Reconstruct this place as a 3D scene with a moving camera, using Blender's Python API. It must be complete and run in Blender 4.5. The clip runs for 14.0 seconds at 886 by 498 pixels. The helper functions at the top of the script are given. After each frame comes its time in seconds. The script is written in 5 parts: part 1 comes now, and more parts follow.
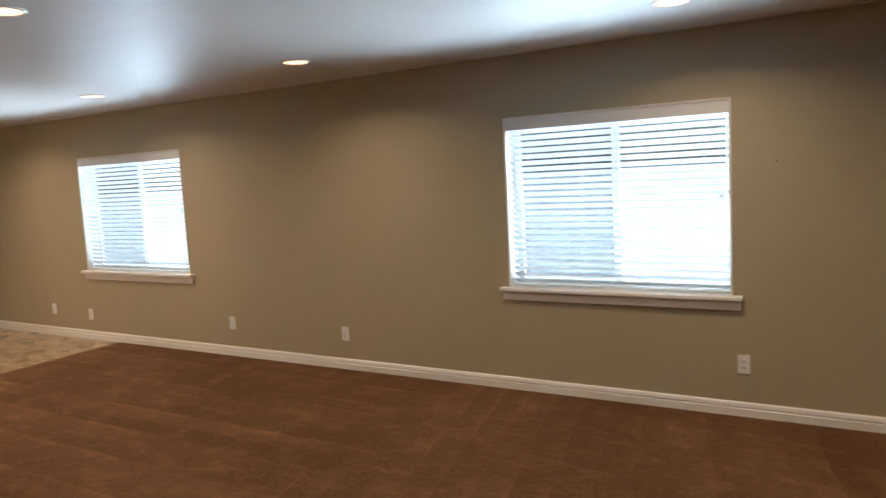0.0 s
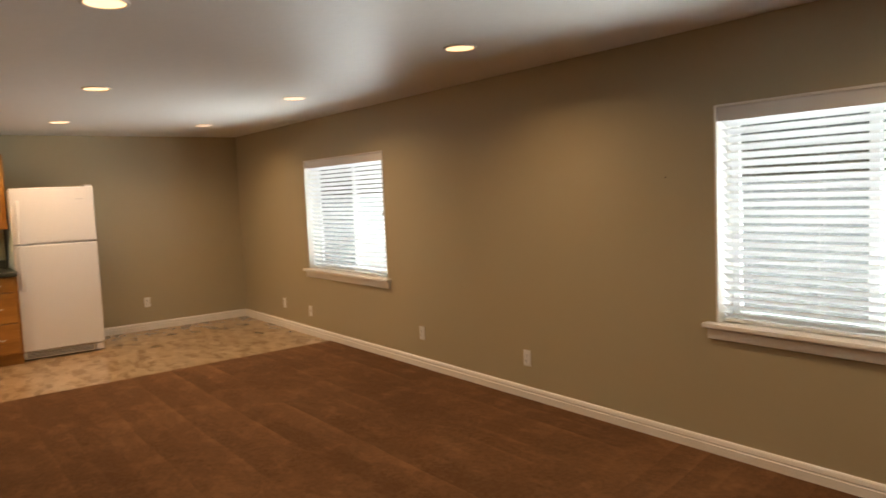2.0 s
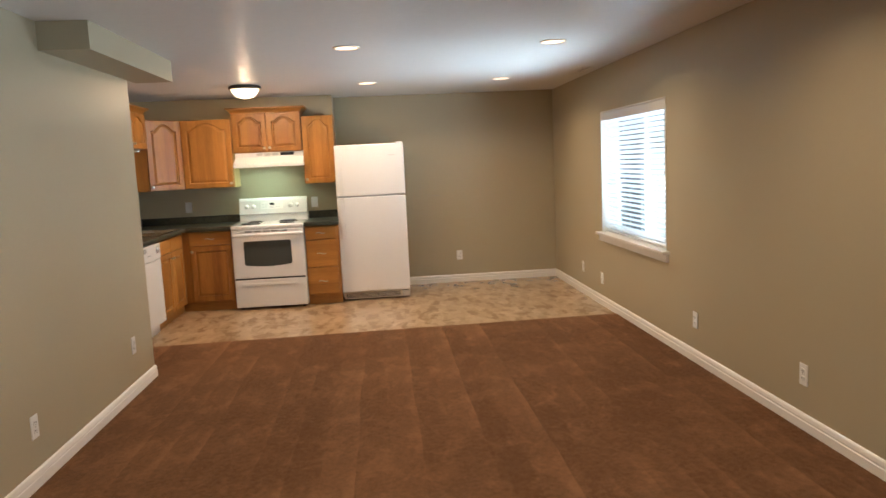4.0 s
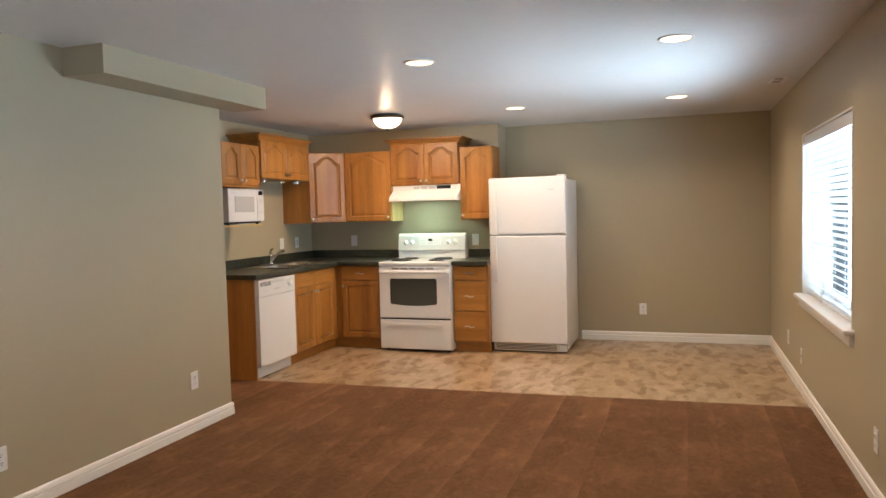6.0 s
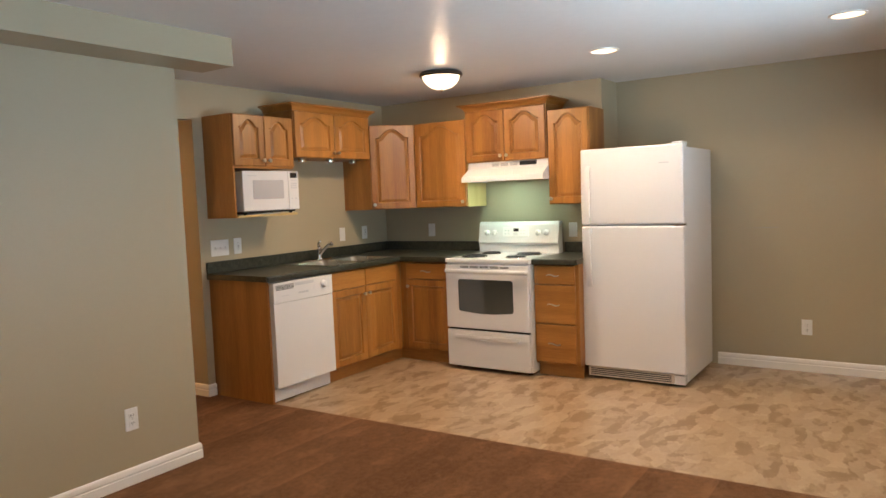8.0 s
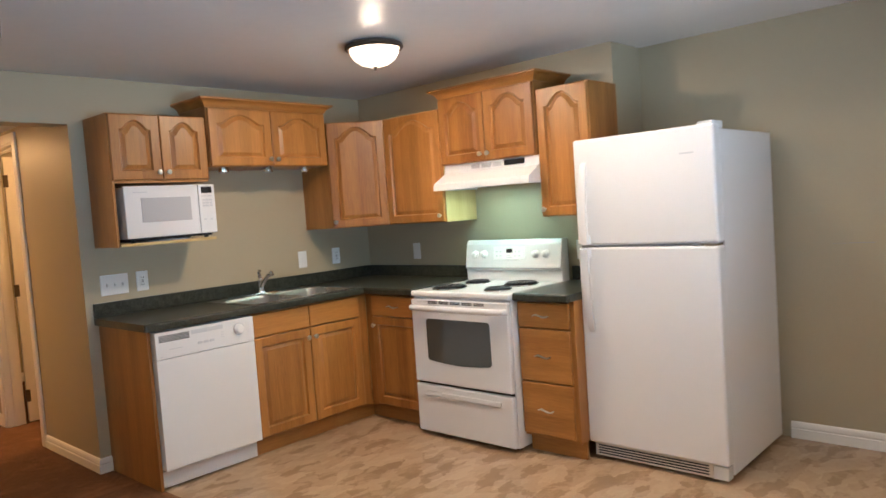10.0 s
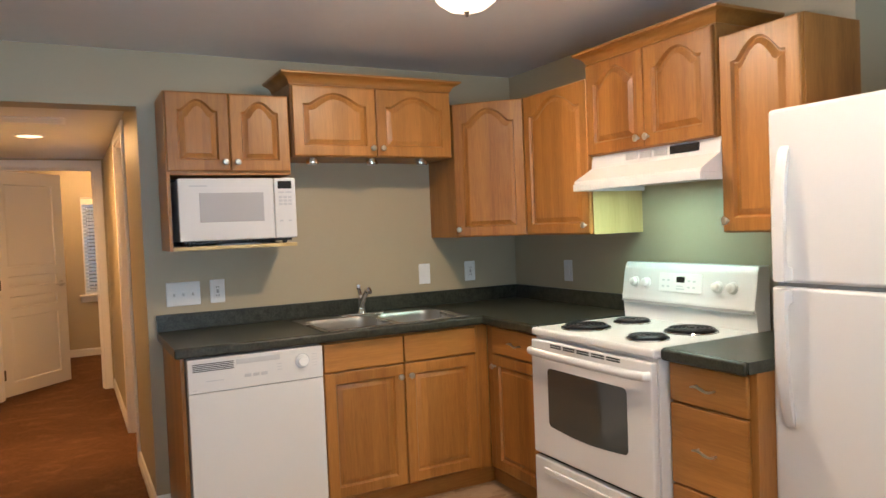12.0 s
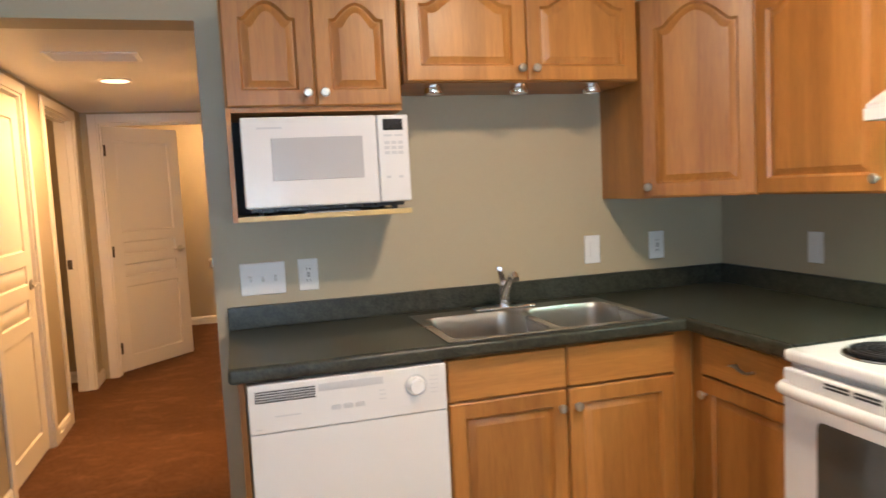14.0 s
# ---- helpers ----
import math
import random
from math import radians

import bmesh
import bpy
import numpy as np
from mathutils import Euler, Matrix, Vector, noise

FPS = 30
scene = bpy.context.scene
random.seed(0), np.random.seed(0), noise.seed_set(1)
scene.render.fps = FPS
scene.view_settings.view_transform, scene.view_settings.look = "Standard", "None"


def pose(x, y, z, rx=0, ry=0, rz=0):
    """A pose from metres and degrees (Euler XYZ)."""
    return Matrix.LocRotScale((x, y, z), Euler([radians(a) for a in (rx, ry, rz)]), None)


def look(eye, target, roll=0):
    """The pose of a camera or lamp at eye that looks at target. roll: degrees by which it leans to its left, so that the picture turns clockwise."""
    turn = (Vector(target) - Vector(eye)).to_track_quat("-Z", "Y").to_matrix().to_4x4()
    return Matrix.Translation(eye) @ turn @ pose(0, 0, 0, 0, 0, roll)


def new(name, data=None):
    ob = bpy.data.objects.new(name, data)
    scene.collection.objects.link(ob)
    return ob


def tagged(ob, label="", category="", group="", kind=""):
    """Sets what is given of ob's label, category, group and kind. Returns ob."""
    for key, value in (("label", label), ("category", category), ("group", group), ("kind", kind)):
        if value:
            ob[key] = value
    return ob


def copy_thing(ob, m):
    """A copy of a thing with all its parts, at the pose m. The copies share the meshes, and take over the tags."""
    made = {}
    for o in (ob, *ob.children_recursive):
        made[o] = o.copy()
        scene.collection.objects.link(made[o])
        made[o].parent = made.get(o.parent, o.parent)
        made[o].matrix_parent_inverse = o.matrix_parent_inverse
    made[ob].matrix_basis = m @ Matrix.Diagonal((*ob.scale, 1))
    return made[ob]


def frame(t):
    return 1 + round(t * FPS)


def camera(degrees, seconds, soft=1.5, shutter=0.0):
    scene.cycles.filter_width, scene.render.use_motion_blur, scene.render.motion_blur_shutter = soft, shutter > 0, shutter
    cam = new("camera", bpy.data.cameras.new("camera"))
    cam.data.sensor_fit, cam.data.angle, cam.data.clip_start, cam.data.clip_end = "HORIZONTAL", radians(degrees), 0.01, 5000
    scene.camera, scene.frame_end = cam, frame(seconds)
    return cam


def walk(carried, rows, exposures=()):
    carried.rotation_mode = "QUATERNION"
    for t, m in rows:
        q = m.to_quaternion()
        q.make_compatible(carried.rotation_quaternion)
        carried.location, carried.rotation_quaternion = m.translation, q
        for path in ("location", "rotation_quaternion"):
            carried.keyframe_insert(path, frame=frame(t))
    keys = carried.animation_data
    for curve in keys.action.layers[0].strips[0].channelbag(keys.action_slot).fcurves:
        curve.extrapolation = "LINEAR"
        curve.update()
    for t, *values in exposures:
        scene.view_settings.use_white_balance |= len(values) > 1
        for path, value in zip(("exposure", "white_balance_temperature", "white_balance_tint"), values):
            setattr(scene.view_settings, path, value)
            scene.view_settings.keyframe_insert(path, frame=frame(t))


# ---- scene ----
cam = camera(64.0, 14.0, shutter=0.4)
PATH = [
    (0, (-0.028, 0.297, 1.555), (-1.047, 2.005, 1.341), -3.1),
    (0.5, (-0.047, 0.436, 1.53), (-0.992, 2.18, 1.28), -4.6),
    (1, (0.039, 0.627, 1.579), (-1.214, 2.183, 1.473), -2.8),
    (1.5, (0.053, 0.926, 1.545), (-1.43, 2.265, 1.449), -3.7),
    (2, (0.003, 1.283, 1.51), (-1.59, 2.481, 1.348), -2.5),
    (2.5, (-0.008, 1.586, 1.488), (-1.798, 2.466, 1.341), -1.9),
    (3, (-0.032, 1.885, 1.481), (-1.927, 2.489, 1.272), -0.1),
    (3.2, (-0.067, 2.0, 1.492), (-1.989, 2.505, 1.261), -1.1),
    (5.3, (-0.714, 3.54, 1.418), (-2.678, 3.193, 1.276), -1.1),
    (5.5, (-0.857, 3.643, 1.403), (-2.805, 3.203, 1.283), -1.4),
    (6, (-1.257, 3.876, 1.414), (-3.152, 3.242, 1.307), -1.5),
    (6.5, (-1.718, 4.004, 1.424), (-3.596, 3.324, 1.319), -2.1),
    (7, (-2.155, 4.162, 1.393), (-3.977, 3.344, 1.299), -2.7),
    (7.2, (-2.33, 4.17, 1.42), (-4.111, 3.268, 1.308), -2.4),
    (9.3, (-4.204, 4.19, 1.434), (-5.786, 2.975, 1.287), -3.3),
    (9.5, (-4.366, 4.176, 1.449), (-5.936, 2.944, 1.311), -3.5),
    (10, (-4.767, 4.119, 1.421), (-6.239, 2.77, 1.303), -4.0),
    (10.5, (-5.122, 3.999, 1.401), (-6.508, 2.568, 1.225), -4.2),
    (11, (-5.446, 3.896, 1.432), (-6.752, 2.388, 1.292), -4.0),
    (11.5, (-5.766, 3.82, 1.422), (-6.876, 2.159, 1.33), -4.0),
    (12, (-6.026, 3.631, 1.392), (-6.963, 1.866, 1.326), -2.3),
    (12.5, (-6.275, 3.396, 1.403), (-7.205, 1.63, 1.285), -3.0),
    (13, (-6.464, 3.165, 1.388), (-7.297, 1.352, 1.249), -2.3),
    (13.5, (-6.511, 2.865, 1.386), (-7.183, 0.99, 1.208), -1.6),
    (14, (-6.454, 2.553, 1.401), (-7.011, 0.64, 1.23), -2.9),
]
EXPOSURES = [(0, -0.05, 6000, 12), (0.5, -0.2, 7200, 21), (1, -0.3, 7200, 14), (1.5, -0.45, 7500, 15), (2, -0.25, 7900, 18), (2.5, -0.1, 7600, 16), (3, 0.05, 6900, 12),
             (5.5, 0.25, 5900, 12), (6.5, 0.2, 5900, 12), (7, 0.15, 6150, 13), (9.5, 0.2, 5350, 10), (10, 0.2, 5250, 10), (11, 0.1, 5400, 10), (12.5, 0.2, 5600, 10), (13.5, 0.22, 5750, 12), (14, 0.45, 5500, 11)]
walk(cam, [(t, look(eye, target, roll)) for t, eye, target, roll in PATH], EXPOSURES)

# ---- world and lamps ----
world = bpy.data.worlds.new("world")
scene.world = world
world.use_nodes = True
wn = world.node_tree.nodes
sky = wn.new("ShaderNodeTexSky")
sky.sky_type = 'NISHITA'
sky.sun_disc = False
sky.sun_elevation, sky.sun_rotation = radians(45), radians(90)
world.node_tree.links.new(sky.outputs[0], wn["Background"].inputs[0])
wn["Background"].inputs[1].default_value = 0.13

WARM = (1.0, 0.73, 0.46)
WARMER = (1.0, 0.50, 0.155)
DAY = (0.72, 0.90, 1.0)


def lamp(name, kind, m, energy, color, **settings):
    data = bpy.data.lights.new(name, kind)
    data.energy, data.color = energy, color
    if kind == "AREA":
        data.shape = settings.get("shape", "RECTANGLE")
        data.size, data.size_y = settings.get("size", 1), settings.get("size_y", 1)
        data.spread = settings.get("spread", math.pi)
    else:
        data.shadow_soft_size = settings.get("radius", 0.05)
    ob = new(name, data)
    ob.matrix_basis = m
    return ob


# plan
CEIL = 2.315
WIN_Y = 4.73        # window wall, inner face
FAR_X = -8.916      # far wall beside the refrigerator
KIT_X = -8.57       # wall behind the range
SINK_Y = -0.172     # wall behind the sink
LEFT_Y = 0.831      # living room's inner wall
LEFT_END = -5.51
EAST_X = 2.6
SOUTH_Y = -1.7
HALL_R, HALL_L = -6.365, -5.35
HALL_END = -3.62
HALL_CEIL = 2.13
BACK_Y = -5.85
WINDOWS = [(-7.005, -5.43), (-2.145, -0.69)]
WIN_Z = (0.735, 1.898)
# Unseen, added by carrying on the grid: (1.40, 3.91), (-0.83, 1.98), (1.40, 1.98).
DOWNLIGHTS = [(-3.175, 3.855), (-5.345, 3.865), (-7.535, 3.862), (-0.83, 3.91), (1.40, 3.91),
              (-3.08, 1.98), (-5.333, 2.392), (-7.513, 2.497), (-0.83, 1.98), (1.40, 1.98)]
DOME = (-7.40, 1.31)

lamp("sun", "SUN", pose(0, 0, 12, 0, 45), 3.0, (1.0, 0.95, 0.87)).data.angle = radians(0.53)
# daylight thrown up from the sunlit ground close outside each window
for x0, x1 in WINDOWS:
    lamp("window_daylight", "AREA", pose((x0 + x1) / 2, WIN_Y + 0.55, 1.05, -100),
         155, DAY, size=x1 - x0 + 0.2, size_y=0.95, spread=radians(165))
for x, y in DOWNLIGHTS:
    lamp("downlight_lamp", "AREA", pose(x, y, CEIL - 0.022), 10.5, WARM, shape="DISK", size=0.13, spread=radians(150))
lamp("dome_lamp", "AREA", pose(*DOME, CEIL - 0.06), 20, (1.0, 0.70, 0.42), shape="DISK", size=0.2)
lamp("dome_side_lamp", "POINT", pose(*DOME, CEIL - 0.052), 12, (1.0, 0.66, 0.37), radius=0.03)
lamp("hood_lamp", "AREA", pose(-8.27, 1.30, 1.53), 3.2, (0.72, 1.0, 0.74), size=0.2, size_y=0.3)
lamp("hall_lamp", "AREA", pose(-5.84, -2.06, HALL_CEIL - 0.022), 29, WARMER, shape="DISK", size=0.13)
lamp("side_room_lamp", "POINT", pose(-4.4, -2.6, 2.15), 12, WARMER, radius=0.1)
lamp("bathroom_lamp", "POINT", pose(-7.3, -1.6, 2.0), 58, WARMER, radius=0.08)
lamp("bedroom_lamp", "POINT", pose(-6.3, -4.9, 2.15), 46, WARMER, radius=0.1)
lamp("bedroom_daylight", "AREA", pose(-6.66, BACK_Y - 0.19, 1.3, -90, 0, 180), 14, DAY, size=0.9, size_y=1.1)


# ---- materials ----
def material(name, color, rough=0.5, metal=0.0, **opts):
    """Principled material with two scales of variation in colour, roughness and relief."""
    m = bpy.data.materials.new(name)
    m.use_nodes = True
    nt = m.node_tree
    n, l = nt.nodes, nt.links
    b = n["Principled BSDF"]
    b.inputs["Metallic"].default_value = metal
    b.inputs["Roughness"].default_value = rough
    if "coat" in opts:
        b.inputs["Coat Weight"].default_value = opts["coat"]
        b.inputs["Coat Roughness"].default_value = opts.get("coat_rough", 0.1)
    if "specular" in opts:
        b.inputs["Specular IOR Level"].default_value = opts["specular"]
    tc = n.new("ShaderNodeTexCoord")
    mp = n.new("ShaderNodeMapping")
    mp.inputs["Scale"].default_value = opts.get("stretch", (1, 1, 1))
    l.new(tc.outputs["Object"], mp.inputs["Vector"])
    big = n.new("ShaderNodeTexNoise")
    big.inputs["Scale"].default_value = opts.get("big", 1.5)
    big.inputs["Detail"].default_value = 4
    fine = n.new("ShaderNodeTexNoise")
    fine.inputs["Scale"].default_value = opts.get("fine", 120)
    fine.inputs["Detail"].default_value = 3
    l.new(mp.outputs[0], big.inputs["Vector"])
    l.new(mp.outputs[0], fine.inputs["Vector"])
    mixer = n.new("ShaderNodeMix")
    mixer.data_type = 'FLOAT'
    mixer.inputs[0].default_value = opts.get("fine_share", 0.4)
    l.new(big.outputs[0], mixer.inputs[2])
    l.new(fine.outputs[0], mixer.inputs[3])
    ramp = n.new("ShaderNodeValToRGB")
    v = opts.get("vary", 0.06)
    dark = opts.get("dark", tuple(c * (1 - v) for c in color))
    light = opts.get("light", tuple(min(1, c * (1 + v)) for c in color))
    lo, hi = opts.get("span", (0.3, 0.7))
    ramp.color_ramp.elements[0].position, ramp.color_ramp.elements[1].position = lo, hi
    ramp.color_ramp.elements[0].color = (*dark, 1)
    ramp.color_ramp.elements[1].color = (*light, 1)
    l.new(mixer.outputs[0], ramp.inputs[0])
    l.new(ramp.outputs[0], b.inputs["Base Color"])
    rr = n.new("ShaderNodeMapRange")
    rr.inputs[3].default_value = max(0.02, rough - opts.get("rough_vary", 0.05))
    rr.inputs[4].default_value = rough + opts.get("rough_vary", 0.05)
    l.new(big.outputs[0], rr.inputs[0])
    l.new(rr.outputs[0], b.inputs["Roughness"])
    if opts.get("bump", 0):
        bp = n.new("ShaderNodeBump")
        bp.inputs["Strength"].default_value = opts["bump"]
        bp.inputs["Distance"].default_value = opts.get("bump_distance", 0.002)
        l.new(fine.outputs[0], bp.inputs["Height"])
        l.new(bp.outputs[0], b.inputs["Normal"])
    return m


def wood(name, dark, light, axis):
    """Clear-finished maple; the grain runs along one axis of the piece."""
    m = bpy.data.materials.new(name)
    m.use_nodes = True
    n, l = m.node_tree.nodes, m.node_tree.links
    b = n["Principled BSDF"]
    tc, info = n.new("ShaderNodeTexCoord"), n.new("ShaderNodeObjectInfo")
    shift = n.new("ShaderNodeVectorMath")
    shift.operation = 'MULTIPLY_ADD'
    cmb = n.new("ShaderNodeCombineXYZ")
    for k in range(3):
        l.new(info.outputs["Random"], cmb.inputs[k])
    shift.inputs[1].default_value = (13, 7, 11)
    l.new(cmb.outputs[0], shift.inputs[0])
    l.new(tc.outputs["Object"], shift.inputs[2])
    mp = n.new("ShaderNodeMapping")
    stretch = [9, 9, 9]
    stretch[axis] = 0.7
    mp.inputs["Scale"].default_value = stretch
    l.new(shift.outputs[0], mp.inputs["Vector"])
    board = n.new("ShaderNodeTexNoise")
    board.inputs["Scale"].default_value = 1.1
    board.inputs["Detail"].default_value = 1
    grain = n.new("ShaderNodeTexNoise")
    grain.inputs["Scale"].default_value = 11
    grain.inputs["Detail"].default_value = 6
    grain.inputs["Distortion"].default_value = 1.1
    for node in (board, grain):
        l.new(mp.outputs[0], node.inputs["Vector"])
    mixer = n.new("ShaderNodeMix")
    mixer.data_type = 'FLOAT'
    mixer.inputs[0].default_value = 0.45
    l.new(board.outputs[0], mixer.inputs[2])
    l.new(grain.outputs[0], mixer.inputs[3])
    sep = n.new("ShaderNodeSeparateXYZ")
    l.new(shift.outputs[0], sep.inputs[0])
    count, step, tone, boards = n.new("ShaderNodeMath"), n.new("ShaderNodeMath"), n.new("ShaderNodeTexWhiteNoise"), n.new("ShaderNodeMix")
    count.operation, step.operation, tone.noise_dimensions, boards.data_type = 'MULTIPLY', 'FLOOR', '1D', 'FLOAT'
    count.inputs[1].default_value = 11.5
    l.new(sep.outputs[0 if axis == 2 else 2], count.inputs[0])
    l.new(count.outputs[0], step.inputs[0])
    l.new(step.outputs[0], tone.inputs["W"])
    boards.inputs[0].default_value = 0.16
    l.new(mixer.outputs[0], boards.inputs[2])
    l.new(tone.outputs[0], boards.inputs[3])
    add = n.new("ShaderNodeMath")
    add.operation = 'MULTIPLY_ADD'
    add.inputs[1].default_value = 0.22
    l.new(info.outputs["Random"], add.inputs[0])
    l.new(boards.outputs[0], add.inputs[2])
    ramp = n.new("ShaderNodeValToRGB")
    ramp.color_ramp.elements[0].position, ramp.color_ramp.elements[1].position = 0.36, 0.86
    ramp.color_ramp.elements[0].color, ramp.color_ramp.elements[1].color = (*dark, 1), (*light, 1)
    l.new(add.outputs[0], ramp.inputs[0])
    l.new(ramp.outputs[0], b.inputs["Base Color"])
    b.inputs["Roughness"].default_value = 0.40
    b.inputs["Coat Weight"].default_value, b.inputs["Coat Roughness"].default_value = 0.12, 0.28
    bp = n.new("ShaderNodeBump")
    bp.inputs["Strength"].default_value, bp.inputs["Distance"].default_value = 0.12, 0.001
    l.new(grain.outputs[0], bp.inputs["Height"])
    l.new(bp.outputs[0], b.inputs["Normal"])
    return m


def carpet_material():
    """Cut-pile carpet with vacuum strokes and foot marks."""
    m = bpy.data.materials.new("carpet")
    m.use_nodes = True
    n, l = m.node_tree.nodes, m.node_tree.links
    b = n["Principled BSDF"]
    tc = n.new("ShaderNodeTexCoord")
    def noise_at(scale, stretch, turn, detail, distort=0.0):
        mp = n.new("ShaderNodeMapping")
        mp.inputs["Scale"].default_value, mp.inputs["Rotation"].default_value = stretch, (0, 0, radians(turn))
        l.new(tc.outputs["Object"], mp.inputs["Vector"])
        t = n.new("ShaderNodeTexNoise")
        t.inputs["Scale"].default_value, t.inputs["Detail"].default_value, t.inputs["Distortion"].default_value = scale, detail, distort
        l.new(mp.outputs[0], t.inputs["Vector"])
        return t.outputs[0]

    def sharpen(value, lo, hi, gain):
        r = n.new("ShaderNodeMapRange")
        r.interpolation_type = 'SMOOTHSTEP'
        r.inputs[1].default_value, r.inputs[2].default_value, r.inputs[3].default_value, r.inputs[4].default_value = lo, hi, 0, gain
        l.new(value, r.inputs[0])
        return r.outputs[0]

    def plus(a, c):
        m_ = n.new("ShaderNodeMath")
        l.new(a, m_.inputs[0])
        l.new(c, m_.inputs[1])
        return m_.outputs[0]

    def calc(op, a, c=0.0, d=0.0):
        node = n.new("ShaderNodeMath")
        node.operation = op
        for k, v in enumerate((a, c, d)):
            if isinstance(v, (int, float)):
                node.inputs[k].default_value = v
            else:
                l.new(v, node.inputs[k])
        return node.outputs[0]

    def blend(f, a, c):
        return calc('MULTIPLY_ADD', calc('SUBTRACT', c, a), f, a)

    sep = n.new("ShaderNodeSeparateXYZ")
    l.new(tc.outputs["Object"], sep.inputs[0])
    px, py = sep.outputs[0], sep.outputs[1]
    drift = calc('SUBTRACT', noise_at(0.9, (1, 1, 1), 0, 3), 0.5)

    def strokes(across, width, sway):
        """Vacuum lanes: a tone for each lane and a pale ridge where two lanes meet."""
        v = calc('DIVIDE', calc('MULTIPLY_ADD', drift, sway, across), width)
        pick = n.new("ShaderNodeTexWhiteNoise")
        pick.noise_dimensions = '1D'
        l.new(calc('FLOOR', v), pick.inputs["W"])
        fr = calc('FRACT', v)
        return calc('MULTIPLY_ADD', pick.outputs[0], 0.9, calc('MULTIPLY', fr, 0.12)), sharpen(fr, 0.62, 0.97, 1.0)

    along_x = strokes(py, 0.17, 0.06)
    along_y = strokes(calc('MULTIPLY_ADD', py, 0.22, px), 0.19, 0.10)
    zone = sharpen(calc('MULTIPLY_ADD', drift, 1.6, px), -2.9, -2.3, 1.0)
    room = sharpen(py, -0.5, 0.4, 1.0)
    worn = sharpen(noise_at(0.8, (1, 1.4, 1), 30, 3), 0.36, 0.60, 1.0)
    lane_tone = calc('MULTIPLY', blend(zone, along_x[0], along_y[0]), calc('MULTIPLY', calc('MULTIPLY_ADD', worn, 0.6, 0.4), calc('MULTIPLY', room, 0.36)))
    broken = sharpen(noise_at(2.6, (1, 1, 1), 0, 3), 0.38, 0.60, 0.24)
    ridge = calc('MULTIPLY', calc('MULTIPLY', blend(zone, along_x[1], along_y[1]), broken), calc('MULTIPLY', room, worn))
    pile_out = noise_at(240, (1, 1, 1), 0, 2)
    marks = sharpen(noise_at(4.2, (1, 1.5, 1), 20, 3, 0.3), 0.48, 0.70, 0.24)
    scuffs = sharpen(noise_at(6.0, (1, 1.6, 1), 50, 3, 0.4), 0.57, 0.72, 0.20)
    blot = sharpen(noise_at(1.3, (1, 1, 1), 0, 3), 0.35, 0.65, 0.17)
    tuft = sharpen(noise_at(34, (1, 1, 1), 0, 3), 0.3, 0.7, 0.22)
    grain = sharpen(pile_out, 0.25, 0.75, 0.26)
    total = plus(plus(plus(lane_tone, ridge), plus(marks, scuffs)), plus(blot, plus(tuft, grain)))
    ramp = n.new("ShaderNodeValToRGB")
    ramp.color_ramp.elements[0].position, ramp.color_ramp.elements[1].position = 0.26, 1.08
    ramp.color_ramp.elements[0].color = (0.086, 0.038, 0.0150, 1)
    ramp.color_ramp.elements[1].color = (0.202, 0.100, 0.046, 1)
    l.new(total, ramp.inputs[0])
    l.new(ramp.outputs[0], b.inputs["Base Color"])
    b.inputs["Roughness"].default_value = 0.95
    b.inputs["Specular IOR Level"].default_value = 0.1
    b.inputs["Sheen Weight"].default_value = 0.1
    b.inputs["Sheen Tint"].default_value = (0.8, 0.5, 0.35, 1)
    bp = n.new("ShaderNodeBump")
    bp.inputs["Strength"].default_value, bp.inputs["Distance"].default_value = 0.6, 0.006
    l.new(pile_out, bp.inputs["Height"])
    l.new(bp.outputs[0], b.inputs["Normal"])
    return m


